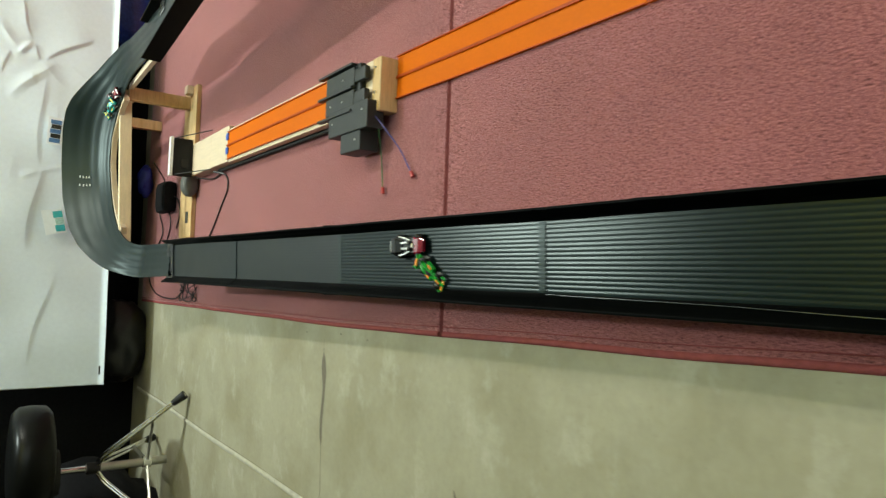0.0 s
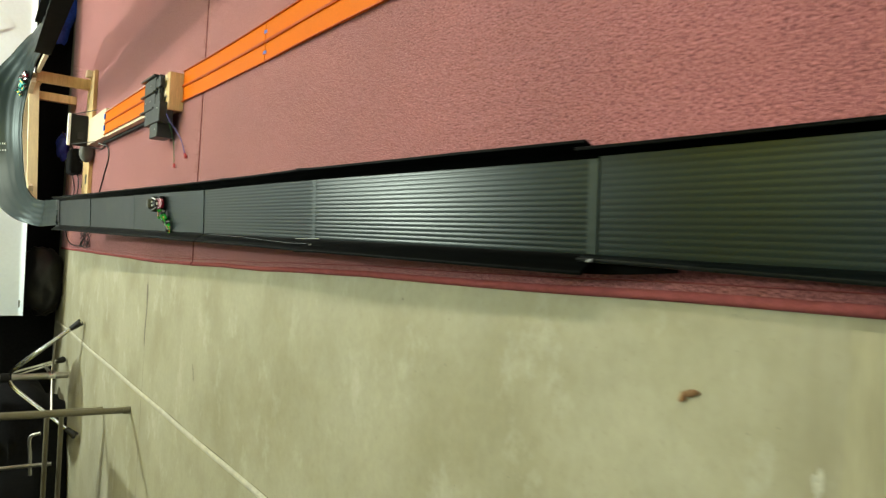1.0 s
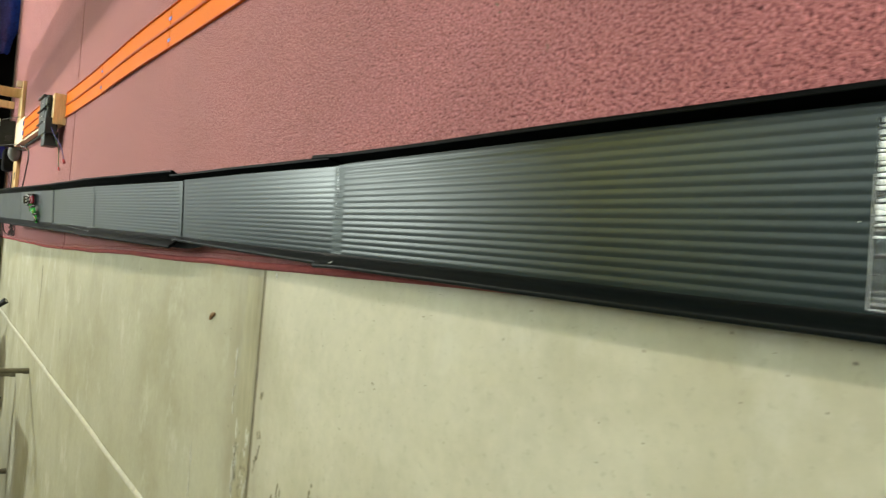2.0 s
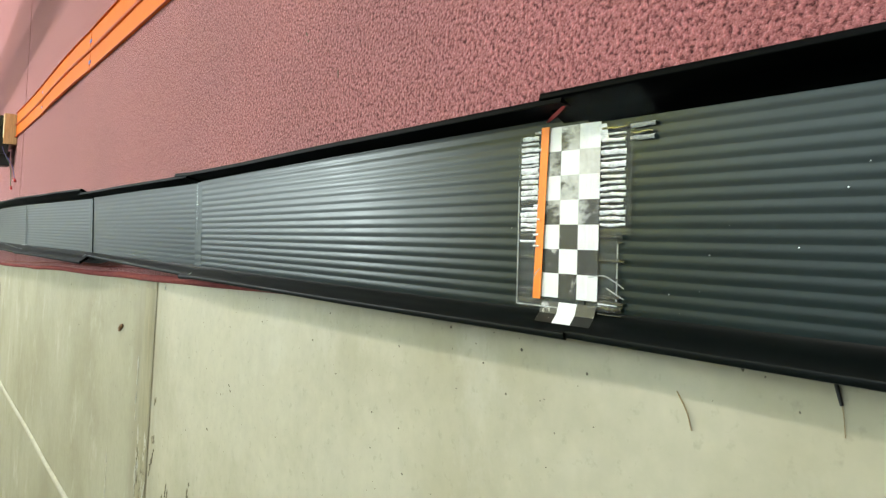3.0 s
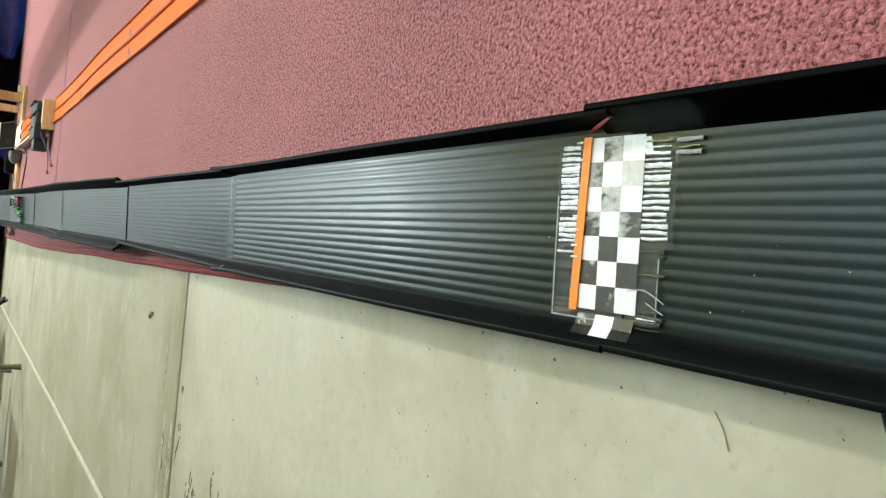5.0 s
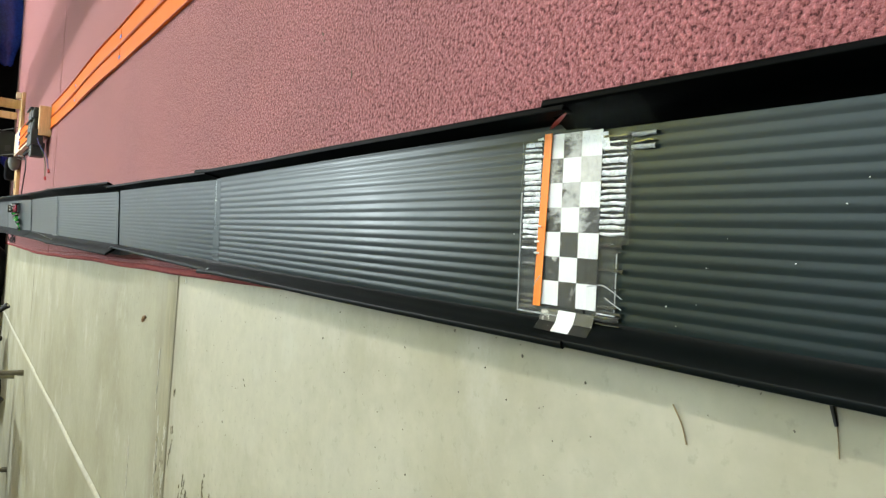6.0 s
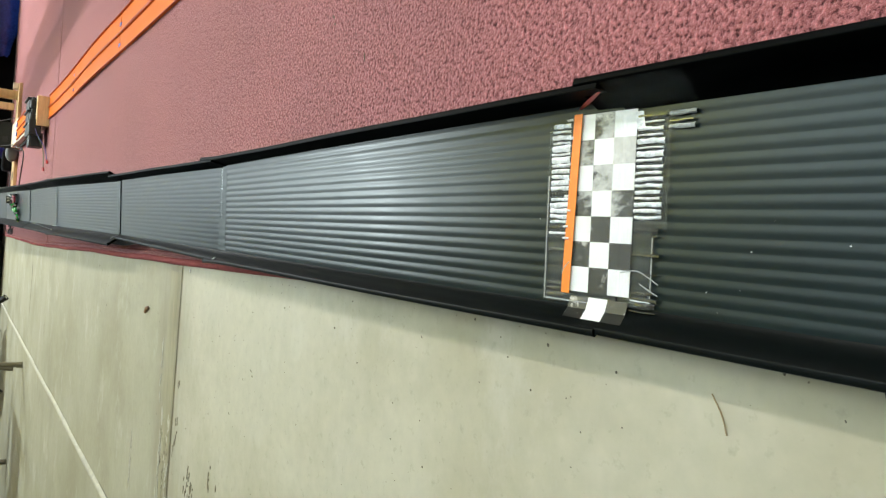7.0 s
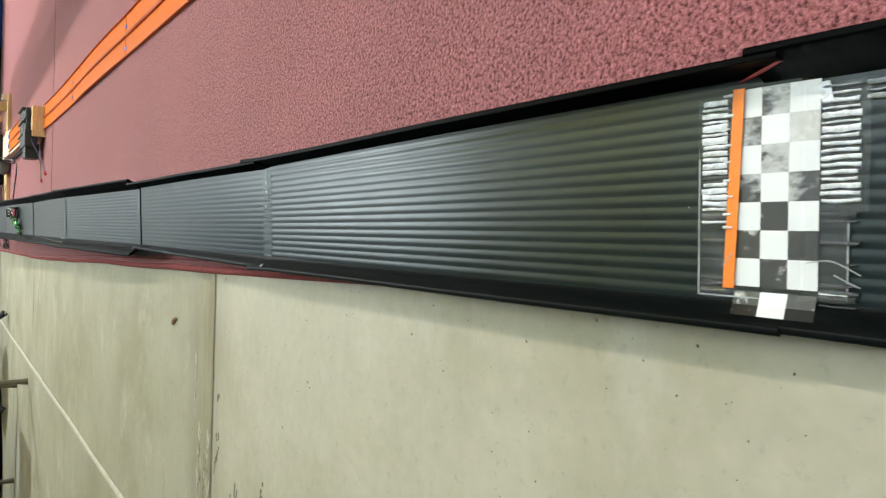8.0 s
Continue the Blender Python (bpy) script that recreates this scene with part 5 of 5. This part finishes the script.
# ---- dirt on the floor ----


def crumb(bm, x, y, z, lx, ly, h, turn):
    vs = bmesh.ops.create_icosphere(bm, subdivisions=1, radius=1)["verts"]
    for v in vs:
        v.co *= 1 + 0.5 * noise.noise(v.co * 2 + Vector((x * 40, y * 40, 0)))
    bmesh.ops.transform(bm, matrix=pose(x, y, z, 0, 0, turn) @ Matrix.Diagonal((lx, ly, h, 1)), verts=vs)


bm = bmesh.new()
crumb(bm, -0.163, -0.137, 0.002, 0.0042, 0.012, 0.0025, 12)
crumb(bm, -0.168, -0.130, 0.0025, 0.0036, 0.007, 0.003, 60)
thing("dry_leaf", bm, LEAF, "small brown dry leaf on the concrete", "leaf", smooth=True)
bm = bmesh.new()
for x, y, lx, ly, turn in ((-0.173, -0.614, 0.0036, 0.0008, 66), (-0.178, -0.618, 0.0022, 0.0007, 40), (-0.234, -0.555, 0.0026, 0.0007, 55), (-0.066, -0.987, 0.0013, 0.0009, 0), (-0.0715, -1.052, 0.0015, 0.0010, 30),
                          (-0.0770, -1.100, 0.0012, 0.0007, 0), (-0.061, -1.182, 0.0017, 0.0008, 20), (-0.099, -0.799, 0.0012, 0.0010, 0), (-0.095, -0.691, 0.0016, 0.0009, 70), (-0.174, -0.942, 0.0011, 0.0008, 30), (-0.121, -0.842, 0.0009, 0.0008, 0),
                          (-0.140, -0.899, 0.0008, 0.0007, 0), (-0.099, -1.041, 0.0010, 0.0007, 0), (-0.084, -1.020, 0.0008, 0.0006, 0), (0.175, -0.763, 0.0040, 0.0012, 40), (0.128, -0.8255, 0.0060, 0.0008, 8), (0.168, -0.767, 0.0025, 0.0009, 80),
                          (-0.163, 1.60, 0.004, 0.003, 0), (-0.170, 1.90, 0.004, 0.003, 0), (-0.160, 1.72, 0.003, 0.003, 0), (-0.20, 0.22, 0.002, 0.001, 20), (-0.125, 0.33, 0.004, 0.0014, 50)):
    crumb(bm, x, y, (CARPET_TOP if x > 0 else 0) + 0.0004, 0.8 * lx, 0.8 * ly, 0.0006, turn)
rng = random.Random(11)
for k in range(260):
    x, y = -0.06 - 0.33 * rng.random() ** 1.6, -1.3 + 1.6 * rng.random() ** 1.2
    if x < carpet_edge(y) - 0.004:
        s = 0.00025 + 0.0005 * rng.random() ** 3
        crumb(bm, x, y, 0.0002, s * (1 + rng.random()), s, 0.0003, 180 * rng.random())
thing("floor_grit", bm, DEBRIS, "scattered dark grit and chips on the floor", "grit", kind="stuff")
for name_, mat_, pts, r, lab, cat in (("straw", STRAW, ((-0.076, -1.1525, 0.0012), (-0.084, -1.1580, 0.0016), (-0.092, -1.1605, 0.0010)), 0.00035, "thin curved brown straw on the concrete", "straw"),
                                      ("bristle", STRAW, ((-0.0675, -1.2210, 0.001), (-0.073, -1.2220, 0.001), (-0.080, -1.2228, 0.001)), 0.00022, "thin dark bristle on the concrete", "bristle")):
    bm = bmesh.new()
    tube(bm, pts, r, 6, 6)
    thing(name_, bm, mat_, lab, cat, smooth=True)
bm = bmesh.new()
cyl(bm, (-0.0605, -1.2187, 0.0010), (-0.0685, -1.2210, 0.0010), 0.0009, 0.0007, 8)
thing("wire_end", bm, CABLE, "short black wire end lying on the concrete", "wire", smooth=True)
bm = bmesh.new()
crumb(bm, -0.084, -0.361, 0.0007, 0.0045, 0.0012, 0.0008, 12)
thing("paper_scrap", bm, WHITE, "tiny white scrap on the concrete beside the carpet", "scrap", smooth=True)
bm = bmesh.new()
for k in range(22):
    x = -0.20 - 0.09 * rng.random()
    crumb(bm, x, -0.246 + 0.006 * (rng.random() - 0.5), 0.0003, 0.003 + 0.008 * rng.random(), 0.0008 + 0.0014 * rng.random(), 0.0006, 10 * (rng.random() - 0.5))
for k in range(120):
    x = -0.30 - 0.30 * rng.random() ** 1.2
    y = (-0.268 if rng.random() < 0.6 else -0.306) + 0.030 * (rng.random() - 0.5) * rng.random()
    crumb(bm, x, y, 0.0003, 0.003 + 0.009 * rng.random(), 0.0008 + 0.0016 * rng.random(), 0.0007, 14 * (rng.random() - 0.5))
for k in range(20):
    crumb(bm, -0.38 - 0.10 * rng.random(), -0.086 + 0.012 * (rng.random() - 0.5), 0.0003, 0.004 + 0.008 * rng.random(), 0.001 + 0.001 * rng.random(), 0.0006, 8 * (rng.random() - 0.5))
thing("joint_crumbs", bm, BEAD, "pale filler crumbs along the floor joint", "crumbs", kind="stuff")
bm = bmesh.new()
for x, y, dx, dy, n in ((-0.362, -0.415, 0.022, 0.016, 26), (-0.372, -0.437, 0.016, 0.008, 12), (-0.329, -0.502, 0.020, 0.004, 9), (-0.330, -0.529, 0.003, 0.003, 3), (-0.244, -0.346, 0.010, 0.003, 5),
                        (-0.324, -0.344, 0.030, 0.008, 16), (-0.375, -0.300, 0.050, 0.010, 30), (-0.345, -0.275, 0.035, 0.008, 16), (-0.46, -0.30, 0.080, 0.012, 34)):
    for k in range(n):
        crumb(bm, x + dx * (2 * rng.random() - 1), y + dy * (2 * rng.random() - 1), 0.0004, 0.0015 + 0.005 * rng.random() ** 2, 0.0006 + 0.0009 * rng.random(), 0.0006, 20 * (rng.random() - 0.5))
thing("joint_dirt", bm, JOINT_DIRT, "dark flakes of dirt and chipped sealant beside the joint", "dirt", kind="stuff")
bm = bmesh.new()
for x, y in ((0.022, -1.049), (-0.032, -1.153), (-0.010, -1.208), (-0.012, 0.778)):
    crumb(bm, x, y, track_z(y) + cross_tilt(x) + 0.0008, 0.00028, 0.00045, 0.00025, 30)
for k in range(26):
    x, y = 0.085 * (rng.random() - 0.5), -1.28 + 0.75 * rng.random()
    q = 0.00012 + 0.00022 * rng.random() ** 2
    crumb(bm, x, y, track_z(y) + cross_tilt(x) + 0.0014, q, 1.4 * q, q, 180 * rng.random())
thing("track_dust", bm, WHITE, "fine pale specks of dust on the black track", "dust", kind="stuff")
